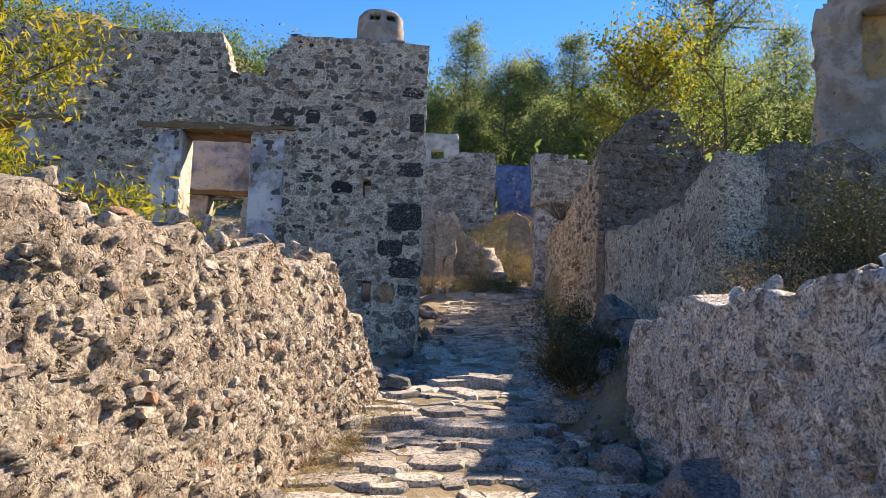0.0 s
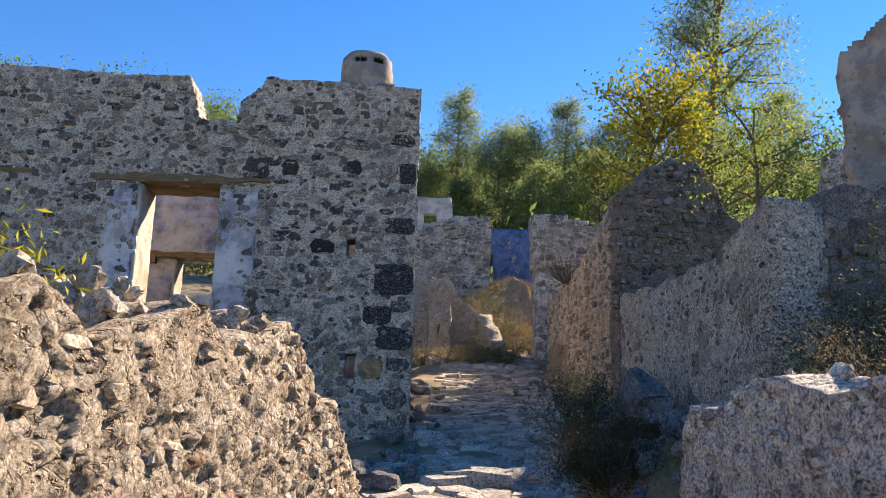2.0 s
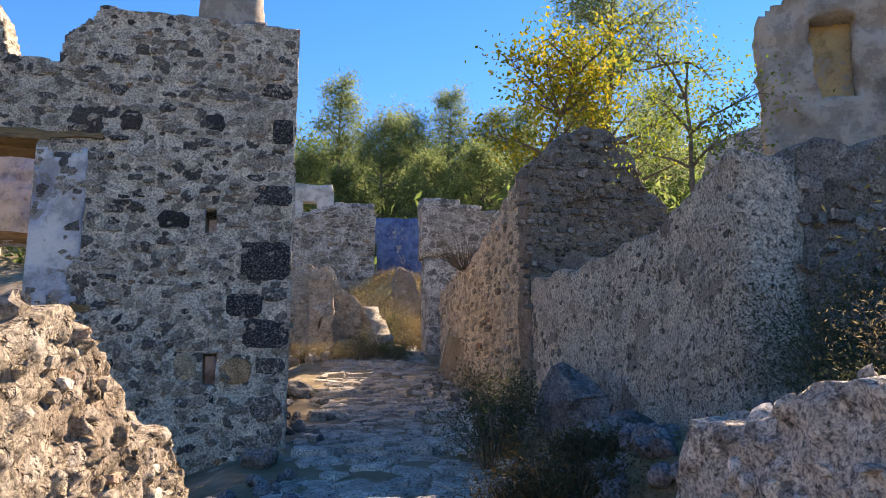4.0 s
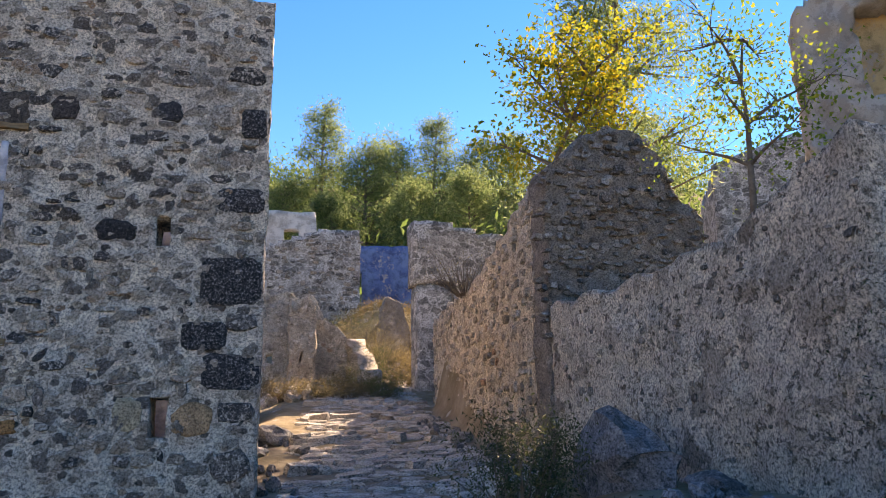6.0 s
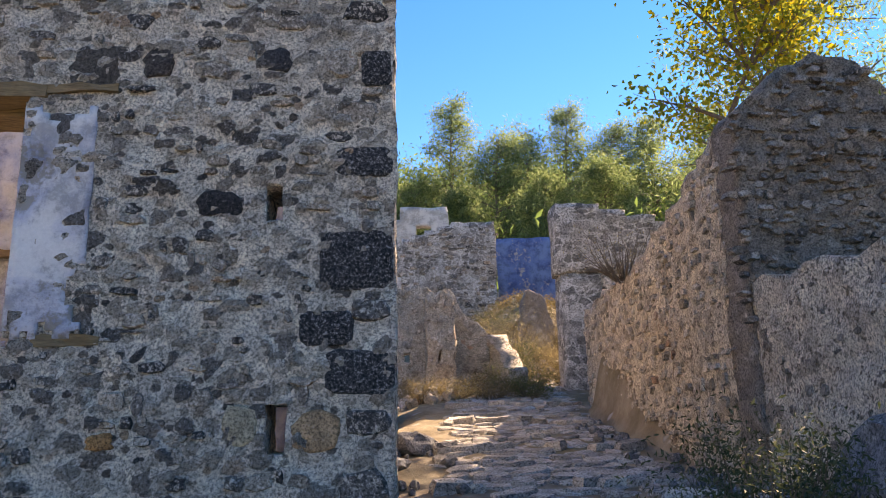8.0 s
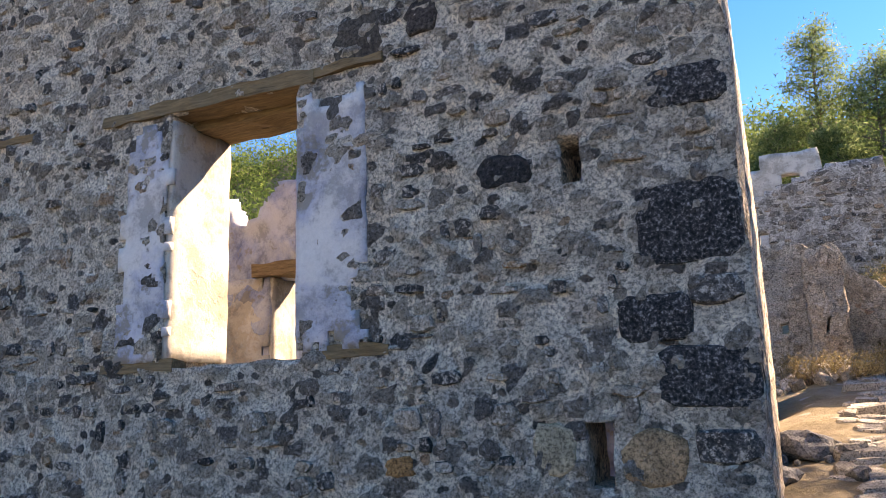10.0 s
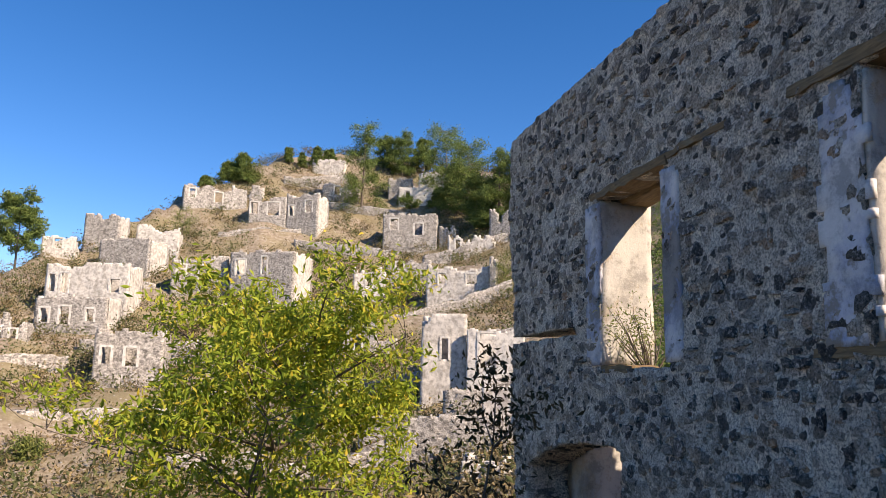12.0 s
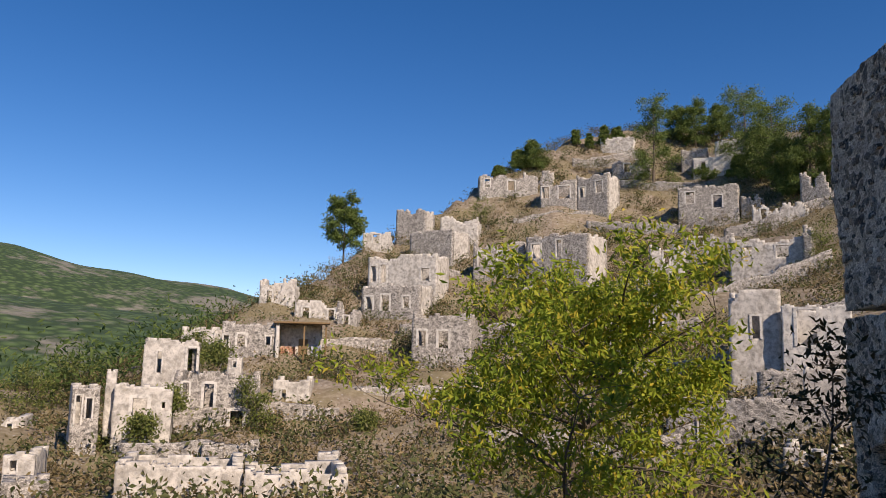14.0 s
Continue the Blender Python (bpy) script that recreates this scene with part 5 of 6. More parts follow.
def chimney():
    ob = thing("chimney", -0.52, 12.22, 5.86, "round-topped plastered chimney with smoke holes", "chimney")
    sides, rows = 24, 7
    verts, faces = [], []
    heights = [5.8, 6.0, 6.22, 6.3, 6.42, 6.5, 6.55]
    widths = [0.37, 0.37, 0.36, 0.36, 0.35, 0.29, 0.15]
    for shell, k in ((0, 1.0), (1, 0.78)):
        for j in range(rows):
            for i in range(sides):
                a = 2 * math.pi * i / sides
                w = widths[j] * k
                p = Vector((-0.52 + w * 1.05 * math.cos(a), 12.22 + w * 0.85 * math.sin(a), heights[j] - shell * 0.04))
                verts.append(p + wobble(p, 7, 2) * 0.018)
    holes = {16, 17, 19, 20, 4, 5, 7, 8}
    for j in range(rows - 1):
        for i in range(sides):
            n = (i + 1) % sides
            if j == 3 and i in holes:
                for (a, b) in ((j, j + 1),):
                    o = sides * rows
                    q = [(i, j), (n, j), (n, j + 1), (i, j + 1)]
                    for s in range(4):
                        (i0, j0), (i1, j1) = q[s], q[(s + 1) % 4]
                        faces.append((j0 * sides + i0, j1 * sides + i1, o + j1 * sides + i1, o + j0 * sides + i0))
                continue
            faces.append((j * sides + i, j * sides + n, (j + 1) * sides + n, (j + 1) * sides + i))
            o = sides * rows
            faces.append((o + j * sides + i, o + (j + 1) * sides + i, o + (j + 1) * sides + n, o + j * sides + n))
    faces.append(tuple((rows - 1) * sides + i for i in range(sides)))
    part("chimney_body", mesh_of("chimney_body", verts, faces, M_TOWER), ob)
    verts, faces = slab(lines(-0.42, 0.42, 0.14), lines(5.75, 5.98, 0.12), lambda u, v: True, 0.6, pose(-0.52, 11.93, 0), 0.02, 4, 1, 3)
    part("chimney_base", mesh_of("chimney_base", verts, faces, M_FARWALL), ob)


chimney()

# ---- stones of the other walls ----
lay(courses(0, 10.7, -0.5, 2.1, lambda u, v, w, h: v + h < low_top(u) - 0.02, 21, (0.07, 0.2), (0.05, 0.1), 0.17, 0.004), LOW_M, low_wall, PALE_MESHES, SHAPES, M_PALE_J, (0.02, 0.036),
    lambda u, v: 5.2 < u < 10.5, 6, sink=0.0, tilt=9, tall=0.95)
cap = random.Random(4)
LUMP_MESHES = shaped_meshes("coping_stone", LUMPS, M_PALE)
for i in range(70):
    u = 2.0 + i * 0.115 + cap.uniform(-0.05, 0.05)
    big = cap.uniform(0.06, 0.14)
    part("coping_stone", LUMP_MESHES[i % 10], low_wall, "", LOW_M @ pose(u, cap.uniform(0.04, 0.4), low_top(u) + big * 0.12, cap.uniform(0, 360), cap.uniform(-30, 30), cap.uniform(0, 360)) @ Matrix.Diagonal((big * 1.3, big, big * 0.8, 1)))
for i in range(26):
    u0, reach = ((7.0, 0.26), (8.2, 0.26))[i % 2]
    off = cap.gauss(0, 0.45) * reach
    u, big = u0 + off, cap.uniform(0.06, 0.12)
    up = max(0.02, 0.2 - 0.9 * abs(off)) * cap.uniform(0.2, 1.0)
    part("coping_stone", LUMP_MESHES[i % 10], low_wall, "", LOW_M @ pose(u, cap.uniform(0.05, 0.35), low_top(u) + up, cap.uniform(0, 360), cap.uniform(0, 360), cap.uniform(0, 360)) @ Matrix.Diagonal((big * 1.4, big, big, 1)))

WHITE_STONE = [(0.0, (0.30, 0.265, 0.23)), (0.3, (0.52, 0.47, 0.415)), (0.55, (0.78, 0.73, 0.66)), (0.92, (0.85, 0.80, 0.73)), (1.0, (0.36, 0.28, 0.22))]
M_WSTONE, M_WSTONE_J = rock_like("wall_pebble", WHITE_STONE), rock_like("wall_pebble_joined", WHITE_STONE, "island")
WHITE_MESHES = shaped_meshes("stone", ROUND_SHAPES, M_WSTONE)
WLUMP_MESHES = shaped_meshes("coping_stone", LUMPS, M_WSTONE)
lay(courses(0.1, 8.9, 0.0, 1.8, lambda u, v, w, h: v + h < white_top(u) - 0.03, 22, (0.06, 0.14), (0.07, 0.17), 0.26, 0.02), WHITE_M, white_wall, WHITE_MESHES, ROUND_SHAPES, M_WSTONE_J, (0.012, 0.045),
    lambda u, v: u < 3.9, 7, sink=-0.01, tilt=20)
for i in range(34):
    u, big = 0.15 + i * 0.16 + cap.uniform(-0.04, 0.04), cap.uniform(0.12, 0.24)
    part("coping_stone", WLUMP_MESHES[i % 10], white_wall, "", WHITE_M @ pose(u, cap.uniform(0.05, 0.4), white_top(u) + 0.02, cap.uniform(-70, -20), cap.uniform(-30, 30), cap.uniform(-30, 30)) @ Matrix.Diagonal((big, big * 0.5, big * 0.7, 1)))

TERRACE_M = along(3.5, 13.0, 3.5, 8.3)
lay(courses(0.05, 4.65, 0.9, 3.4, lambda u, v, w, h: v + h < terrace_top(u) - 0.04, 23, (0.06, 0.16), (0.05, 0.12), 0.1, 0.03), TERRACE_M, terrace_wall, GABLE_MESHES, SHAPES, M_GSTONE_J, (0.008, 0.02),
    lambda u, v: True, 8, sink=0.0, tilt=15)
GABLE_M = along(3.5, 13.0, 5.6, 13.05)
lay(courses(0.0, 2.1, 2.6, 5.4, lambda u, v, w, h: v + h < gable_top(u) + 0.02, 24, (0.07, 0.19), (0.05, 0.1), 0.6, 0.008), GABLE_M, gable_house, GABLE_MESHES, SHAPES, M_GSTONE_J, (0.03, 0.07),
    lambda u, v: True, 9, tilt=10, tall=1.1)
LANE_SIDE_M = along(3.95, 20.85, 3.52, 13.5)
lay(courses(0.1, 7.3, 1.2, 4.7, lambda u, v, w, h: v + h < lane_side_top(u) - 0.02, 25, (0.1, 0.28), (0.08, 0.17), 0.5, 0.02), LANE_SIDE_M, gable_house, PALE_MESHES, SHAPES, M_PALE_J, (0.015, 0.05),
    lambda u, v: u > 4.5, 10, tilt=10)
lay(courses(0.1, 5.5, 1.6, 3.6, lambda u, v, w, h: v + h < 3.55, 26, (0.1, 0.28), (0.08, 0.18), 0.7, 0.02), along(4.1, 8.3, 10.1, 8.5), terrace_wall, GABLE_MESHES, SHAPES, M_GSTONE_J, (0.02, 0.05),
    lambda u, v: False, 11, tilt=10)
lay(courses(-2, 3.85, 3.0, 8.8, lambda u, v, w, h: far_front(u, v + h), 27, (0.15, 0.4), (0.12, 0.25), 0.55, 0.03), pose(0, 33.0, 0), far_house, FACADE_MESHES, SHAPES, M_STONE_J, (0.02, 0.05), lambda u, v: False, 12)

# ---- paving of the lane ----
lane = thing("lane_paving", 1, 8, floor_z(1, 8), "worn grey limestone paving with rough low steps", "pavement", kind="structure")
pave = random.Random(8)
rest, count, y, row = [], 0, -1.2, 0
while y < 27:
    deep = pave.uniform(0.15, 0.27)
    mid = float(lane_middle(y))
    half_left, half_right = (1.25 if y < 10 else 1.3), (1.4 if y < 6.2 else 0.95)
    x = mid - half_left + pave.uniform(-0.1, 0.15)
    while x < mid + half_right:
        w = pave.uniform(0.13, 0.5)
        px, py = x + w / 2, y + pave.uniform(-0.12, 0.12) + 0.25 * math.sin(x * 1.7 + row * 0.4)
        z = floor_z(px, py)
        # rough steps: every so often a course of larger stones stands up
        kerb = (py + 0.12 * math.sin(px * 2.3)) % 2.3 < 0.2
        thick = pave.uniform(0.07, 0.11) if kerb else pave.uniform(0.03, 0.06)
        at = pose(px, py, z + (0.015 if kerb else -0.015) + pave.uniform(-0.015, 0.015), -90 + math.degrees(math.atan(0.085 + 0.00266 * py)) + pave.uniform(-2.5, 2.0), pave.uniform(-3, 3), 0) @ pose(0, 0, 0, 0, pave.uniform(-35, 35), 0) @ Matrix.Diagonal((w * 1.15 * (1.2 if kerb else 1), thick, deep * pave.uniform(0.9, 1.6), 1))
        k = pave.randrange(16)
        if pave.random() < 0.95:
            if count < 295 and 4.0 < y < 12:
                part("paving_stone", LANE_MESHES[k], lane, "", at)
                count += 1
            else:
                rest.append((k, at))
        x += w * 0.92
    y += deep
    row += 1
joined("paving_infill", rest, PAVING_SHAPES, M_LANE_J, lane)
M_DARKROCK = rock_like("weathered_rock", [(0.0, (0.14, 0.145, 0.15)), (1.0, (0.26, 0.26, 0.26))], scale=4, pits=0.4)


def boulder(x, y, w, d, h, seed, label="grey weathered boulder beside the lane"):
    r = random.Random(seed)
    bm = bmesh.new()
    bmesh.ops.create_icosphere(bm, subdivisions=3, radius=0.5)
    for v in bm.verts:
        n = wobble(v.co * 1.0, 2.2, seed) * 0.22 + wobble(v.co, 6, seed + 3) * 0.06
        v.co += n
    me = bpy.data.meshes.new("boulder")
    bm.to_mesh(me)
    bm.free()
    me.materials.append(M_DARKROCK)
    ob = new("boulder", me)
    ob.matrix_basis = pose(x, y, floor_z(x, y) + h * 0.22, r.uniform(-10, 10), r.uniform(-10, 10), r.uniform(0, 360)) @ Matrix.Diagonal((w, d, h, 1))
    return tagged(ob, label, "boulder", "boulders by the lane")


boulder(2.95, 10.35, 0.95, 0.6, 0.72, 1)
boulder(3.1, 9.3, 0.32, 0.38, 0.2, 2)
boulder(2.0, 4.9, 0.6, 0.7, 0.5, 3)
boulder(1.75, 5.9, 0.35, 0.4, 0.28, 4)
boulder(1.9, 4.5, 0.45, 0.5, 0.35, 5)
boulder(-0.3, 9.3, 0.4, 0.35, 0.25, 6)
boulder(0.0, 8.9, 0.3, 0.3, 0.2, 7)
boulder(0.55, 16.2, 0.6, 0.5, 0.3, 8)
boulder(0.2, 15.2, 0.45, 0.4, 0.25, 9)
boulder(0.0, 11.2, 0.35, 0.4, 0.25, 10)

rub = random.Random(12)
ROCK_MESHES = shaped_meshes("rubble_stone", LUMPS, M_PALE)
GREYROCK_MESHES = shaped_meshes("rubble_stone", LUMPS, M_DARKROCK)


def rubble_heap(label, spots, count, sizes, meshes, base):
    heap = thing("rubble_heap", *base, floor_z(*base), label, "rubble")
    for i in range(count):
        cx, cy, rx, ry = rub.choice(spots)
        px, py, big = cx + rub.uniform(-rx, rx), cy + rub.uniform(-ry, ry), rub.uniform(*sizes)
        part("rubble_stone", meshes[i % 10], heap, "", pose(px, py, floor_z(px, py) + big * 0.2, rub.uniform(0, 360), rub.uniform(0, 360), rub.uniform(0, 360)) @ Matrix.Diagonal((big, big * 0.8, big * 0.65, 1)))


rubble_heap("fallen stones and earth at the head of the lane", ((4.6, 31.5, 1.8, 3.0), (3.6, 28.0, 1.2, 2.0), (3.0, 24.5, 0.5, 1.2), (3.8, 26.6, 0.7, 1.2), (0.8, 21.8, 0.9, 0.5)), 170, (0.1, 0.42), ROCK_MESHES, (4.3, 30))
rubble_heap("loose grey stones along the edge of the lane", ((1.85, 5.0, 0.3, 1.6), (1.6, 6.6, 0.35, 0.9), (2.3, 7.6, 0.5, 0.9), (2.5, 8.6, 0.5, 1.0), (2.3, 7.2, 0.3, 0.6), (0.0, 9.4, 0.35, 1.2), (0.55, 14.5, 0.4, 2.2), (2.9, 12.5, 0.3, 2.0), (3.2, 16.5, 0.3, 2.5)), 290, (0.06, 0.2), GREYROCK_MESHES, (1.9, 5.6))


# ---- plants ----
def broad_tree(name, x, y, z, height, spread_xy, leaves, leaf_size, material, label, seed, trunk=0.07, limbs=9, clear=0.3, slim=0.4, puff=0.22, lean=(0, 0), category="tree"):
    """A broad-leaved tree: trunk, limbs and twigs, with leaves round the twig ends."""
    r = random.Random(seed)
    ob = thing(name, x, y, z, label, category)
    verts, faces, ends = [], [], []
    base = Vector((x, y, z - 0.1))
    stem = limb(r, base, Vector((lean[0], lean[1], 1)), height * 0.75, 0.16, 0, 6)
    tube(verts, faces, stem, [trunk * (1 - 0.13 * i) for i in range(7)], 8)
    for i in range(limbs):
        k = clear + (1 - clear) * i / limbs
        s = stem[min(6, int(k * 6.99))]
        a = i * 2.4 + r.uniform(-0.4, 0.4)
        reach = spread_xy * r.uniform(0.65, 1.05) * (1 - 0.35 * k)
        arm = limb(r, s, Vector((math.cos(a), math.sin(a), r.uniform(0.35, 0.9))), reach * 1.2, 0.16, 0.03, 5)
        tube(verts, faces, arm, [trunk * 0.45 * (1 - 0.16 * j) for j in range(6)], 5)
        for j in range(2, 6):
            for _ in range(3):
                twig = limb(r, arm[j], Vector((r.uniform(-1, 1), r.uniform(-1, 1), r.uniform(-0.3, 0.9))), reach * r.uniform(0.25, 0.5), 0.3, 0.05, 3)
                tube(verts, faces, twig, [trunk * 0.12, trunk * 0.1, trunk * 0.07, trunk * 0.03], 4)
                ends += [twig[2], twig[3], twig[3]]
    part("trunk", mesh_of("trunk", verts, faces, M_BARK), ob)
    lv, lf = leaf_cloud(ends, leaves, puff * np.array([1, 1, 0.8]), leaf_size, slim, seed, 0.4)
    part("crown", fast_mesh("crown", lv, lf, material), ob)
    return ob


def pine(x, y, z, height, wide, tufts, seed, material=None, label="green pine tree with an airy crown", needle=0.3, clear=0.25, cone=0.75, tiers=14, group="pine trees"):
    """A pine: straight tapered trunk, whorled limbs, needle tufts along them."""
    r = random.Random(seed)
    ob = thing("pine_tree", x, y, z, label, "tree", group)
    verts, faces, ends = [], [], []
    stem = limb(r, Vector((x, y, z - 0.2)), Vector((0, 0, 1)), height, 0.045, 0, 8)
    tube(verts, faces, stem, [height * 0.016 * (1.05 - i / 8) + 0.01 for i in range(9)], 7)
    for i in range(tiers):
        k = clear + (1 - clear) * (i + r.random()) / tiers
        s = stem[min(7, int(k * 8))].lerp(stem[min(8, int(k * 8) + 1)], k * 8 % 1)
        for _ in range(3):
            a = r.uniform(0, 6.3)
            reach = wide * (1 - cone * (k - clear) / (1 - clear)) * r.uniform(0.55, 1.1)
            arm = limb(r, s, Vector((math.cos(a), math.sin(a), r.uniform(0.05, 0.55))), reach, 0.14, -0.02, 4)
            tube(verts, faces, arm, [height * 0.004 * (1 - 0.2 * j) + 0.004 for j in range(5)], 4)
            for p, q in ((2, 3), (3, 4)):
                ends += [arm[p].lerp(arm[q], 0.5), arm[q], arm[q] + Vector((r.uniform(-1, 1), r.uniform(-1, 1), r.uniform(-0.2, 0.5))) * reach * 0.22]
    part("trunk", mesh_of("trunk", verts, faces, M_BARK), ob)
    lv, lf = leaf_cloud(ends, tufts, wide * np.array([0.11, 0.11, 0.085]), needle, 0.22, seed)
    part("crown", fast_mesh("crown", lv, lf, material or M_PINE), ob)
    return ob


def shrub(name, x, y, wide, high, leaves, size, material, label, seed, z=None, stems=14, slim=0.3, category="shrub", group=""):
    r = random.Random(seed)
    z = floor_z(x, y) if z is None else z
    ob = thing(name, x, y, z, label, category, group)
    verts, faces, ends = [], [], []
    for _ in range(stems):
        a = r.uniform(0, 6.3)
        twig = limb(r, Vector((x + 0.1 * wide * math.cos(a), y + 0.1 * wide * math.sin(a), z - 0.05)), Vector((math.cos(a) * wide * 0.6, math.sin(a) * wide * 0.6, high * r.uniform(0.5, 1.2))), high * r.uniform(0.6, 1.05), 0.22, 0.0, 5)
        tube(verts, faces, twig, [0.012, 0.01, 0.008, 0.006, 0.004, 0.002], 4)
        ends += twig[2:] + twig[4:]
    part("woody_base", mesh_of("woody_base", verts, faces, M_BARK), ob)["kind"] = "stuff"
    lv, lf = leaf_cloud(ends, leaves, np.array([wide * 0.16, wide * 0.16, high * 0.1]), size, slim, seed)
    part("foliage", fast_mesh("foliage", lv, lf, material), ob)
    return ob


broad_tree("ash_tree", -15.7, 8.1, floor_z(-15.7, 8.1), 8.7, 4.0, 19000, 0.19, M_ASH, "ash tree with yellow-green leaves below the house", 3, 0.1, 22, 0.38, 0.33, 0.19)
broad_tree("ash_tree", -6.6, 9.9, floor_z(-6.6, 9.9), 4.6, 0.7, 700, 0.09, M_RUSSET, "thin sapling with dark reddish leaves", 5, 0.025, 6, 0.5, 0.36, 0.12)
broad_tree("yellow_tree", -1.86, 4.3, floor_z(-1.86, 4.3), 4.1, 0.95, 9000, 0.06, M_GOLD, "small tree with thin yellow-green leaves behind the low wall", 7, 0.03, 15, 0.5, 0.24, 0.085, (0.1, 0.0))
broad_tree("yellow_tree", 4.4, 16.6, floor_z(4.4, 16.6), 6.0, 1.65, 3900, 0.095, M_GOLD, "autumn tree with golden yellow leaves behind the gable", 9, 0.08, 13, 0.6, 0.6, 0.19)
broad_tree("fig_tree", 4.62, 10.9, floor_z(4.62, 10.9), 3.2, 1.0, 2200, 0.05, M_FRESH, "crooked tree with green and yellow leaves on the terrace", 12, 0.045, 10, 0.4, 0.6, 0.18, (0.15, -0.1))
pine(8.1, 20.6, floor_z(8.1, 20.6), 9.9, 3.1, 19000, 15, None, "tall airy pine with thin grey-green needles", 0.15, 0.15, 0.7, 26)
for i, (px, py, ph, pw) in enumerate(((4.6, 62, 12, 3.4), (8, 60, 9, 4.0), (11, 63, 9, 4.2), (14, 64, 11, 3.4), (1.5, 60, 7, 3.4), (18, 66, 9, 4.0), (22, 66, 9, 4), (10, 54, 6.5, 3.4), (5, 55, 6, 3), (15, 56, 7, 3.6), (26, 62, 9, 4), (-2, 64, 8, 4), (30, 58, 9, 4))):
    pine(px, py, floor_z(px, py), ph * 1.15, pw * 1.15, 11000, 30 + i, None, "green pine on the slope above the lane", 0.3, 0.12, 0.75, 26)
pine(-118, -25.5, floor_z(-118, -25.5), 10.5, 3.6, 6500, 60, M_HILLPINE, "umbrella-shaped pine beside a ruin", 0.7, 0.3, 0.25, 18)
HILL_PINES = (
    (-145, 27, 17.5, 5.1), (-164, 22, 4.0, 1.7), (-164, 19, 4.5, 1.5), (-164, 16, 3.0, 1.1), (-165, 13, 3.3, 1.2), (-155, 4, 6.0, 3.2), (-156, 1, 4.1, 2.5),
    (-162, 38, 9.1, 4.2), (-164, 35, 7.6, 3.4), (-144, 44, 15.4, 6.1), (-132, 45, 14.5, 6.1), (-123, 48, 13.4, 4.5), (-121, 51, 12.7, 3.6), (-126, 45, 9.3, 3.7),
    (-124, 46, 6.2, 2.4), (-162, -23, 6.4, 2.3), (-153, -3, 2.1, 1.7), (-146, 37, 3.2, 3.0), (-142, 42, 3.6, 2.3), (-162, 43, 6.6, 3.4), (-136, 44, 9.1, 3.9))
for i, (px, py, ph, pw) in enumerate(HILL_PINES):
    pine(px, py, floor_z(px, py), ph, pw, 8000, 70 + i, M_HILLPINE, "pine tree on the village hill", 0.55, 0.04, 0.55, 16)
for i, (px, py, pz, ph, pw) in enumerate((
        (-51.9, -12.1, -3.5, 4.8, 1.0), (-58.9, -20.9, 1.1, 2.8, 1.3), (-54.2, -16.8, 1.3, 1.8, 1.0), (-61.9, -33.7, -3.3, 5.0, 2.8), (-56.0, -33.4, -3.3, 4.2, 2.5),
        (-44.1, -16.8, -2.9, 1.2, 0.8), (-95.1, 40.0, 14.0, 5.7, 1.9), (-46.8, 16.6, -0.3, 2.6, 1.2), (-47.5, -16.9, -1.6, 1.5, 0.8), (-45.3, -21.2, -4.4, 1.2, 0.8),
        (-54.2, -5.5, -3.3, 1.6, 1.0), (-105.4, 1.9, 11.3, 3.2, 2.0), (-134.2, -4.9, 26.0, 4.7, 3.0), (-155.1, 5.9, 41.6, 3.6, 2.3))):
    broad_tree("wild_shrub", px, py, pz, ph * 1.1, pw, 1500, 0.26, M_BUSH, "green wild shrub among the ruins", 140 + i, 0.06, 9, 0.12, 0.4, 0.32, category="shrub")

shrub("russet_bush", 1.9, 7.75, 0.72, 0.62, 15000, 0.028, M_RUSSET, "dense reddish-brown bush beside the lane", 1, stems=50)
shrub("russet_bush", 2.3, 8.3, 0.45, 0.3, 4000, 0.035, M_RUSSET, "dense reddish-brown bush on the bank", 31, stems=40)
shrub("olive_bush", 2.2, 10.5, 0.6, 1.0, 5200, 0.04, M_OLIVE, "dark green bush against the terrace wall", 2, stems=40)
shrub("dark_bush", 3.2, 7.5, 0.6, 0.3, 4500, 0.03, M_OLIVE, "dark evergreen bush on the bank", 4, stems=40)
shrub("dark_bush", 3.9, 6.1, 0.9, 1.1, 11000, 0.03, M_OLIVE, "tall dark evergreen bush on the bank", 34, stems=40)
shrub("dark_bush", 4.6, 6.4, 1.1, 1.6, 7500, 0.045, M_OLIVE, "tall dark evergreen bush on the bank", 35, stems=40)
shrub("dark_bush", 4.0, 7.5, 1.0, 1.3, 11000, 0.032, M_OLIVE, "dark evergreen bush on the bank", 5, stems=40)
shrub("dark_bush", 2.95, 6.2, 0.6, 0.32, 5000, 0.026, M_OLIVE, "low grey-green bush on the wall top", 6, stems=24)
shrub("dry_weed", 2.75, 5.5, 0.6, 0.4, 1600, 0.02, M_STRAW, "dry pale weed on the wall top", 7, stems=30)
shrub("dry_weed", 3.0, 5.9, 0.6, 0.6, 2200, 0.02, M_STRAW, "dry pale weed on the wall top", 8, stems=30)
shrub("window_shrub", -7.0, 12.22, 0.4, 0.8, 900, 0.045, M_BUSH, "sparse green shrub growing on the window sill", 40, z=2.45, stems=16)
shrub("bare_bush", 3.75, 17.5, 1.3, 1.0, 300, 0.04, M_STRAW, "leafless twiggy bush on the wall top", 9, z=4.0, stems=60)
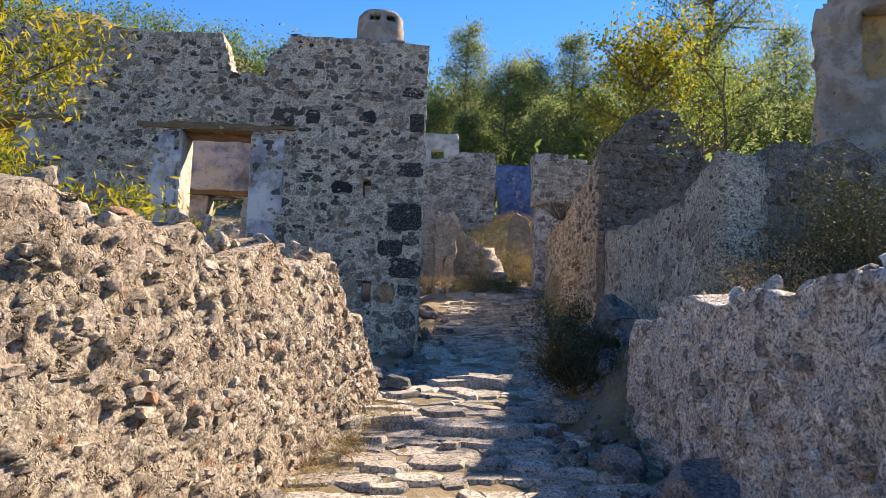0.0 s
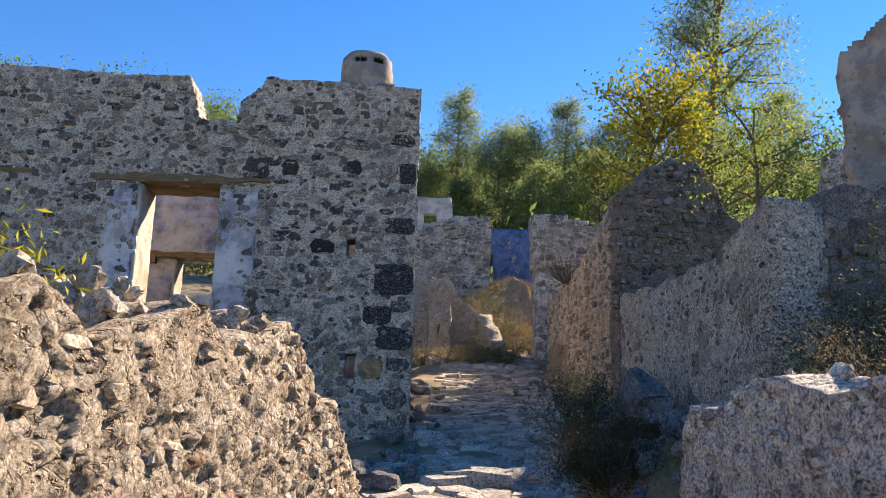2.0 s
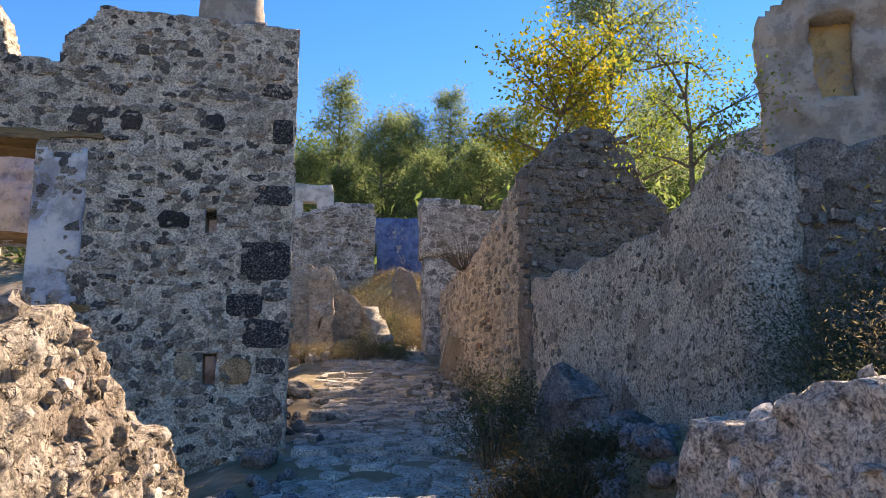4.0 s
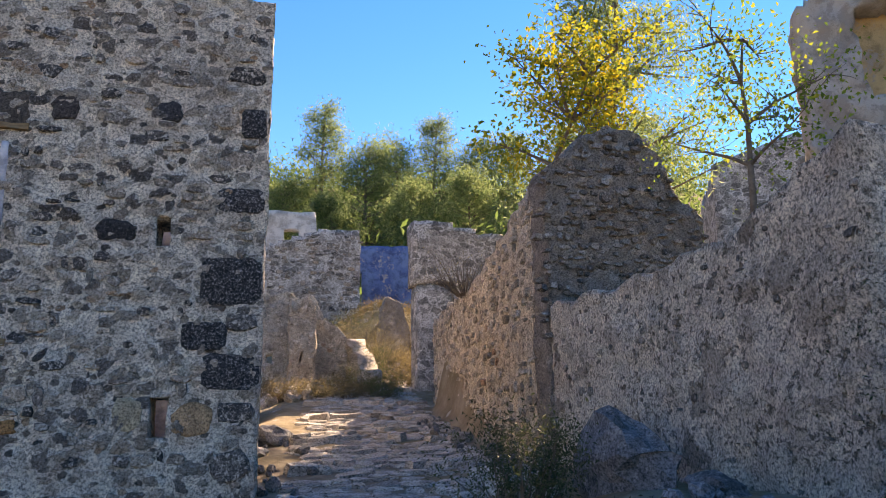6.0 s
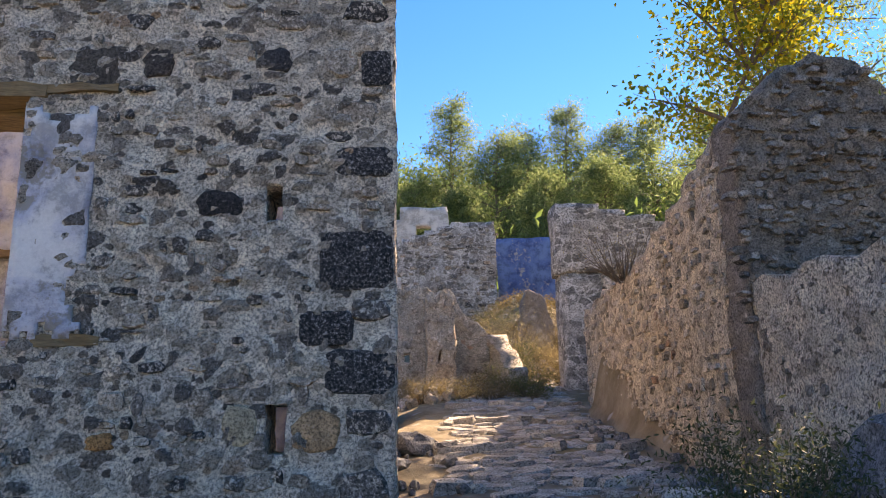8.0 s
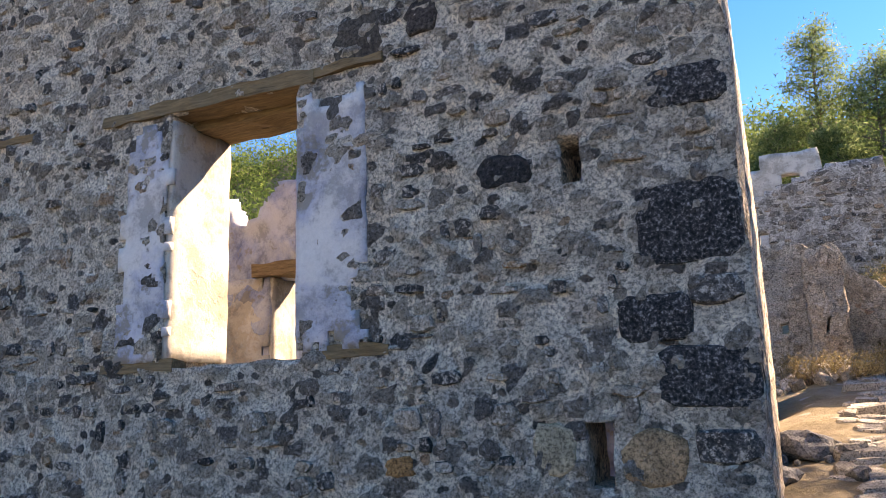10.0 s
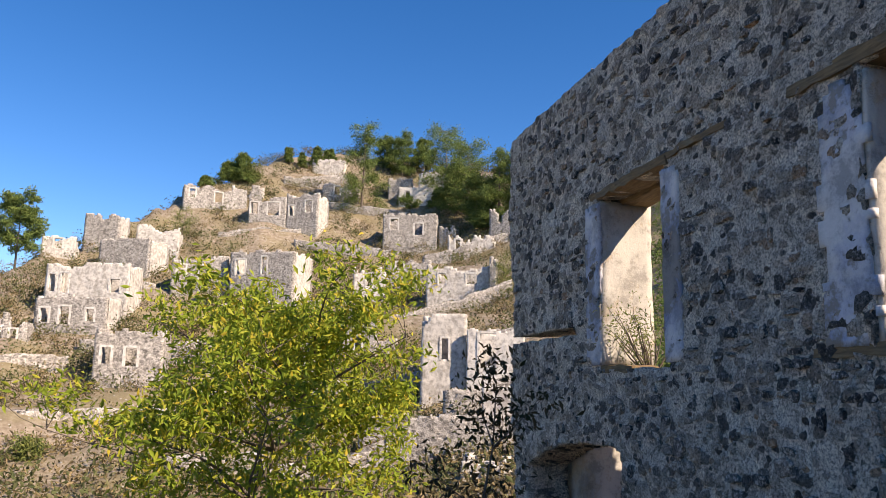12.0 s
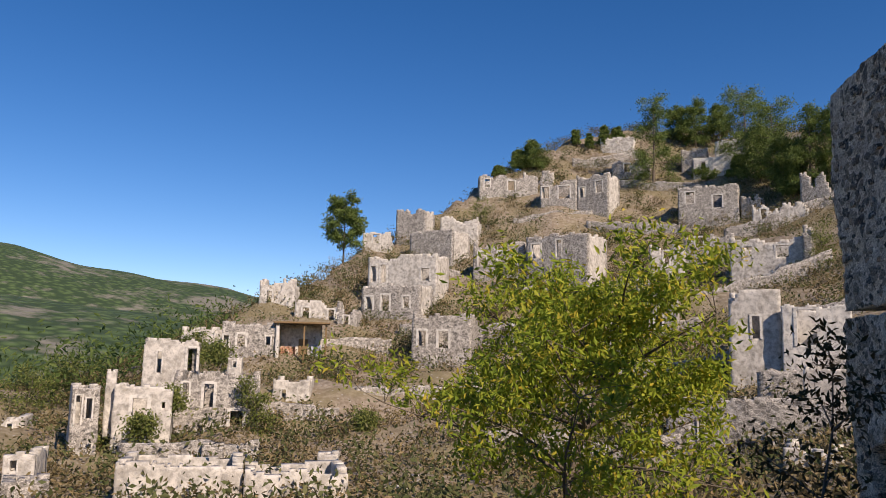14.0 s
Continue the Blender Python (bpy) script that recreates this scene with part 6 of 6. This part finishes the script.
for i, (bx, by, bw, bh) in enumerate(((2.2, 22.0, 0.9, 0.6), (1.5, 22.0, 0.8, 0.55), (2.9, 23.2, 1.0, 0.8), (0.8, 21.9, 0.7, 0.6), (3.2, 25.5, 1.2, 1.5), (2.9, 24.2, 0.8, 1.3), (4.0, 27.2, 1.2, 0.9), (3.4, 27.5, 1.3, 1.6), (3.6, 30, 1.5, 1.4), (5.3, 28.5, 1.0, 1.2), (4.6, 26.0, 0.7, 0.9), (3.0, 21.8, 0.6, 0.6))):
    shrub("straw_bush", bx, by, bw, bh, 2400, 0.05, (M_SCRUB, M_STRAW, M_HILLBUSH)[i % 3], ("brown scrubby bush at the head of the lane", "yellow dry bush at the head of the lane", "olive green bush at the head of the lane")[i % 3], 20 + i, stems=24, group="dry bushes")


# dry grass along the foot of the low wall, scrub on the slopes, woodland on the far hills
def scatter(name, label, centres, per, spread_by, size, slim, material, seed, category):
    lv, lf = leaf_cloud(centres, per * len(centres), np.asarray(spread_by), size, slim, seed)
    ob = new(name, fast_mesh(name, lv, lf, material))
    return tagged(ob, label, category, kind="stuff")


g = np.random.RandomState(5)
foot = []
for i in range(260):
    u = g.uniform(2, 10.6)
    p = LOW_M @ Vector((u, -g.uniform(0.05, 0.35) ** 1.0, 0))
    foot.append((p.x, p.y, floor_z(p.x, p.y) + 0.03))
for i in range(120):
    px, py = g.uniform(2.3, 5), g.uniform(3, 7.5)
    foot.append((px, py, floor_z(px, py) + 0.04))
scatter("dry_grass", "short dry straw-coloured grass", foot, 16, (0.06, 0.06, 0.03), 0.13, 0.05, M_STRAW, 1, "grass")


heap_scrub = []
for i in range(260):
    px, py = g.uniform(2.6, 6.4), g.uniform(23.5, 35)
    heap_scrub.append((px, py, floor_z(px, py) + 0.12))
scatter("scrub", "dry brown scrub over the rubble at the head of the lane", heap_scrub, 70, (0.22, 0.22, 0.13), 0.1, 0.3, M_SCRUB, 9, "scrub")


def slope_points(count, near, far, low, high, seed, clump=1.0, lift=0.5):
    g = np.random.RandomState(seed)
    d = np.sqrt(g.uniform(near ** 2, far ** 2, count))
    b = np.radians(g.uniform(low, high, count))
    px, py = CENTRE[0] - d * np.sin(b), CENTRE[1] + d * np.cos(b)
    return np.stack([px, py, ground_height(px, py) + lift * g.uniform(0.3, 1.0, count)], axis=1)


scatter("scrub", "dry brown and green scrub on the village slope", slope_points(6500, 24, 175, 62, 128, 2, 1, 0.6), 40, (0.55, 0.55, 0.3), 0.32, 0.4, M_SCRUB, 2, "scrub")
scatter("scrub", "dark green scrub on the village slope", slope_points(2600, 26, 178, 60, 128, 3, 1, 0.8), 60, (0.8, 0.8, 0.5), 0.34, 0.5, M_HILLBUSH, 3, "scrub")
scatter("woodland", "green pine woodland on the hill behind the house", slope_points(1300, 46, 125, -14, 60, 4, 1, 2.5), 150, (1.3, 1.3, 1.3), 0.5, 0.35, M_WOODLAND, 4, "woodland")
scatter("woodland", "green pine woodland on the hill above the lane", slope_points(420, 34, 90, -75, -8, 5, 1, 2.0), 130, (1.3, 1.3, 1.3), 0.6, 0.35, M_WOODLAND, 5, "woodland")
scatter("woodland", "green trees in the valley", slope_points(520, 72, 220, 113, 150, 6, 1, 3.2), 110, (1.7, 1.7, 1.5), 0.7, 0.35, M_WOODLAND, 6, "woodland")


# ---- mountains across the valley ----
def mountain(dist, low, high, crest, seed, name):
    bear = np.linspace(low, high, 160)
    rows = 36
    verts = []
    g = np.random.RandomState(seed)
    ph = g.uniform(0, 6, 6)
    for j in range(rows):
        k = j / (rows - 1)
        for b in bear:
            d = dist * (0.55 + 0.75 * k)
            top = np.interp(b, *crest)
            shape = math.sin(min(k / 0.6, 1) * math.pi / 2) if k < 0.6 else 1 - (k - 0.6) * 0.8
            e = math.tan(math.radians(top)) * dist * shape
            e += dist * 0.0015 * (math.sin(b * 0.5 + ph[0] + k * 5) + math.sin(b * 1.1 + ph[1] - k * 8) * 0.5 - 0.7) * math.sin(math.pi * k)
            a = math.radians(b)
            verts.append((CENTRE[0] - d * math.sin(a), CENTRE[1] + d * math.cos(a), -12 + e))
    n = len(bear)
    i = (np.arange(rows - 1)[:, None] * n + np.arange(n - 1)[None, :]).ravel()
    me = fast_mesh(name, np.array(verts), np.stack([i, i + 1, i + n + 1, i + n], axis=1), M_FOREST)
    me.polygons.foreach_set("use_smooth", [True] * len(me.polygons))
    return tagged(new(name, me), "wooded green mountain across the valley", "mountain", kind="structure")


def forest_like():
    m, t, b = start("mountain_forest")
    p = place_of(t)
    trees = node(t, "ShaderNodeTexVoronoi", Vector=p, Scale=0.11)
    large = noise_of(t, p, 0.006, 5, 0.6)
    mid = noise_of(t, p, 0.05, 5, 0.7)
    # crowns darken outwards: the shade between trees is put into the green
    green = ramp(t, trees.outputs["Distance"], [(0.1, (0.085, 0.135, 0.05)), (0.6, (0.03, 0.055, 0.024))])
    bare = (0.22, 0.20, 0.17)
    col = mix(t, ramp(t, calc(t, "ADD", calc(t, "MULTIPLY", large, 0.6), calc(t, "MULTIPLY", mid, 0.4)), [(0.50, grey(0)), (0.58, grey(0.8))]), green, bare)
    finish(t, b, col, 0.95, calc(t, "SUBTRACT", 1.0, trees.outputs["Distance"]), 0.35, 3.0)
    return m


M_FOREST = forest_like()
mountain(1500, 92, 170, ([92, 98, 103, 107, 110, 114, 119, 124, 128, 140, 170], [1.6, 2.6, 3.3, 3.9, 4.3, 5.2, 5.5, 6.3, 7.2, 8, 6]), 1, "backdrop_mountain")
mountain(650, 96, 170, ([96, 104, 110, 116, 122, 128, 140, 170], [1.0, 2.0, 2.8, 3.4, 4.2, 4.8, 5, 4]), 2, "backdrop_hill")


# ---- field walls, porch house and lower walls of the village ----
def field_wall(x, y, length, high, turn, seed, material=None, label="dry-stone retaining wall on the slope", drop=1.6, thick=0.5):
    ob = thing("field_wall", x, y, floor_z(x, y), label, "wall", "retaining walls on the slope")
    m = pose(x, y, 0, 0, 0, turn + 90)
    us = lines(-length / 2, length / 2, 0.5)

    def foot(u):
        p = m @ Vector((u, 0, 0))
        return floor_z(p.x, p.y)
    low = min(foot(u) for u in us) - drop
    v, f = slab(us, lines(low, low + drop + high + 3, 0.4), lambda u, v: True, thick, m, 0.1, 0.7, seed, 1, lambda u: foot(u) + high + 0.07 * math.sin(u * 1.3 + seed) - (0.3 if math.sin(u * 0.7 + seed * 2) > 0.8 else 0))
    part("wall_body", mesh_of("wall_body", v, f, material or M_FARWALL), ob)


for i, (d, b, ln, h) in enumerate(((48, 116, 8, 1.4), (66, 100, 12, 1.4), (72, 92, 10, 1.2), (84, 106, 12, 1.5), (90, 97, 14, 1.4), (88, 84, 14, 1.8), (104, 88, 16, 1.6), (118, 92, 14, 1.5), (70, 80, 14, 2.0), (112, 100, 12, 1.4), (128, 84, 16, 1.8), (134, 90, 14, 1.5), (146, 82, 16, 1.6), (98, 76, 18, 2.0), (122, 74, 16, 1.8), (80, 72, 16, 2.2), (58, 70, 12, 2.4), (50, 92, 6, 1.3), (158, 86, 14, 1.5), (150, 75, 14, 1.5), (60, 110, 9, 1.4), (44, 84, 8, 1.4))):
    a = math.radians(b)
    field_wall(CENTRE[0] - d * math.sin(a), CENTRE[1] + d * math.cos(a), ln, h, (90 - b) * -1 + (i * 37 % 23 - 11), i * 1.7, None, "dry-stone retaining wall on the slope")


def box(name, x0, x1, y0, y1, z0, z1, m, material, parent, label=""):
    bm = bmesh.new()
    bmesh.ops.create_cube(bm, size=1.0)
    for vert in bm.verts:
        vert.co = Vector(((x0 + x1) / 2 + vert.co.x * (x1 - x0), (y0 + y1) / 2 + vert.co.y * (y1 - y0), (z0 + z1) / 2 + vert.co.z * (z1 - z0)))
    bmesh.ops.bevel(bm, geom=bm.edges[:], offset=min(x1 - x0, y1 - y0, z1 - z0) * 0.12, segments=1, affect="EDGES")
    me = bpy.data.meshes.new(name)
    bm.to_mesh(me)
    bm.free()
    me.transform(m)
    me.materials.append(material)
    return part(name, me, parent, label)


def porch_house(x, y, z, turn):
    """An open porch on a raised base: back wall in faded colours, dark timber roof on posts, steps at its side."""
    ob = thing("porch_house", x, y, z, "open porch with faded walls under a dark timber roof", "porch")
    m = pose(x, y, z, 0, 0, turn + 90)
    for name, us, mm, mat in (("back_wall", (-2.5, 2.2), m @ pose(0, 2.4, 0), M_VILLAGE), ("side_wall", (0.0, 2.4), m @ pose(-2.5, 2.4, 0, 0, 0, -90), M_FRAME)):
        v, f = slab(lines(us[0], us[1], 0.4), lines(-1.5, 4.7, 0.4), lambda u, v: True, 0.35, mm, 0.04, 1, 3, 1)
        part(name, mesh_of(name, v, f, mat), ob)
    box("porch_base", -2.6, 2.4, 0.0, 2.4, -2.2, 0.0, m, M_VILLAGE, ob, "plastered porch base")
    box("parapet", -2.55, -0.2, 0.02, 0.2, 0.0, 0.75, m, M_RED, ob, "low wall with faded red paint")
    box("roof", -2.75, 2.95, -0.35, 2.9, 4.72, 4.9, m, M_WOOD, ob, "dark timber porch roof")
    for u in (0.35, 2.55):
        box("post", u - 0.09, u + 0.09, 0.0, 0.18, -0.5 if u > 2 else 0.0, 4.7, m, M_WOOD, ob, "dark wooden post")
    box("painted_panel", -2.1, -0.5, 2.32, 2.39, 0.1, 2.4, m, M_RED, ob, "faded red wall panel")
    box("painted_panel", 1.1, 2.1, 2.32, 2.39, 0.1, 2.6, m, M_BLUE, ob, "pale blue wall panel")
    box("doorway", -0.2, 0.75, 2.33, 2.38, 0.1, 3.2, m, M_WOOD, ob, "dark doorway boards")
    for i in range(6):
        box("step", 2.9 + i * 0.3, 3.2 + i * 0.3, 0.2, 1.6, -2.4, -0.1 - i * 0.25, m, M_FARWALL, ob)


porch_house(-74.9, -17.45, 0.75, 18)
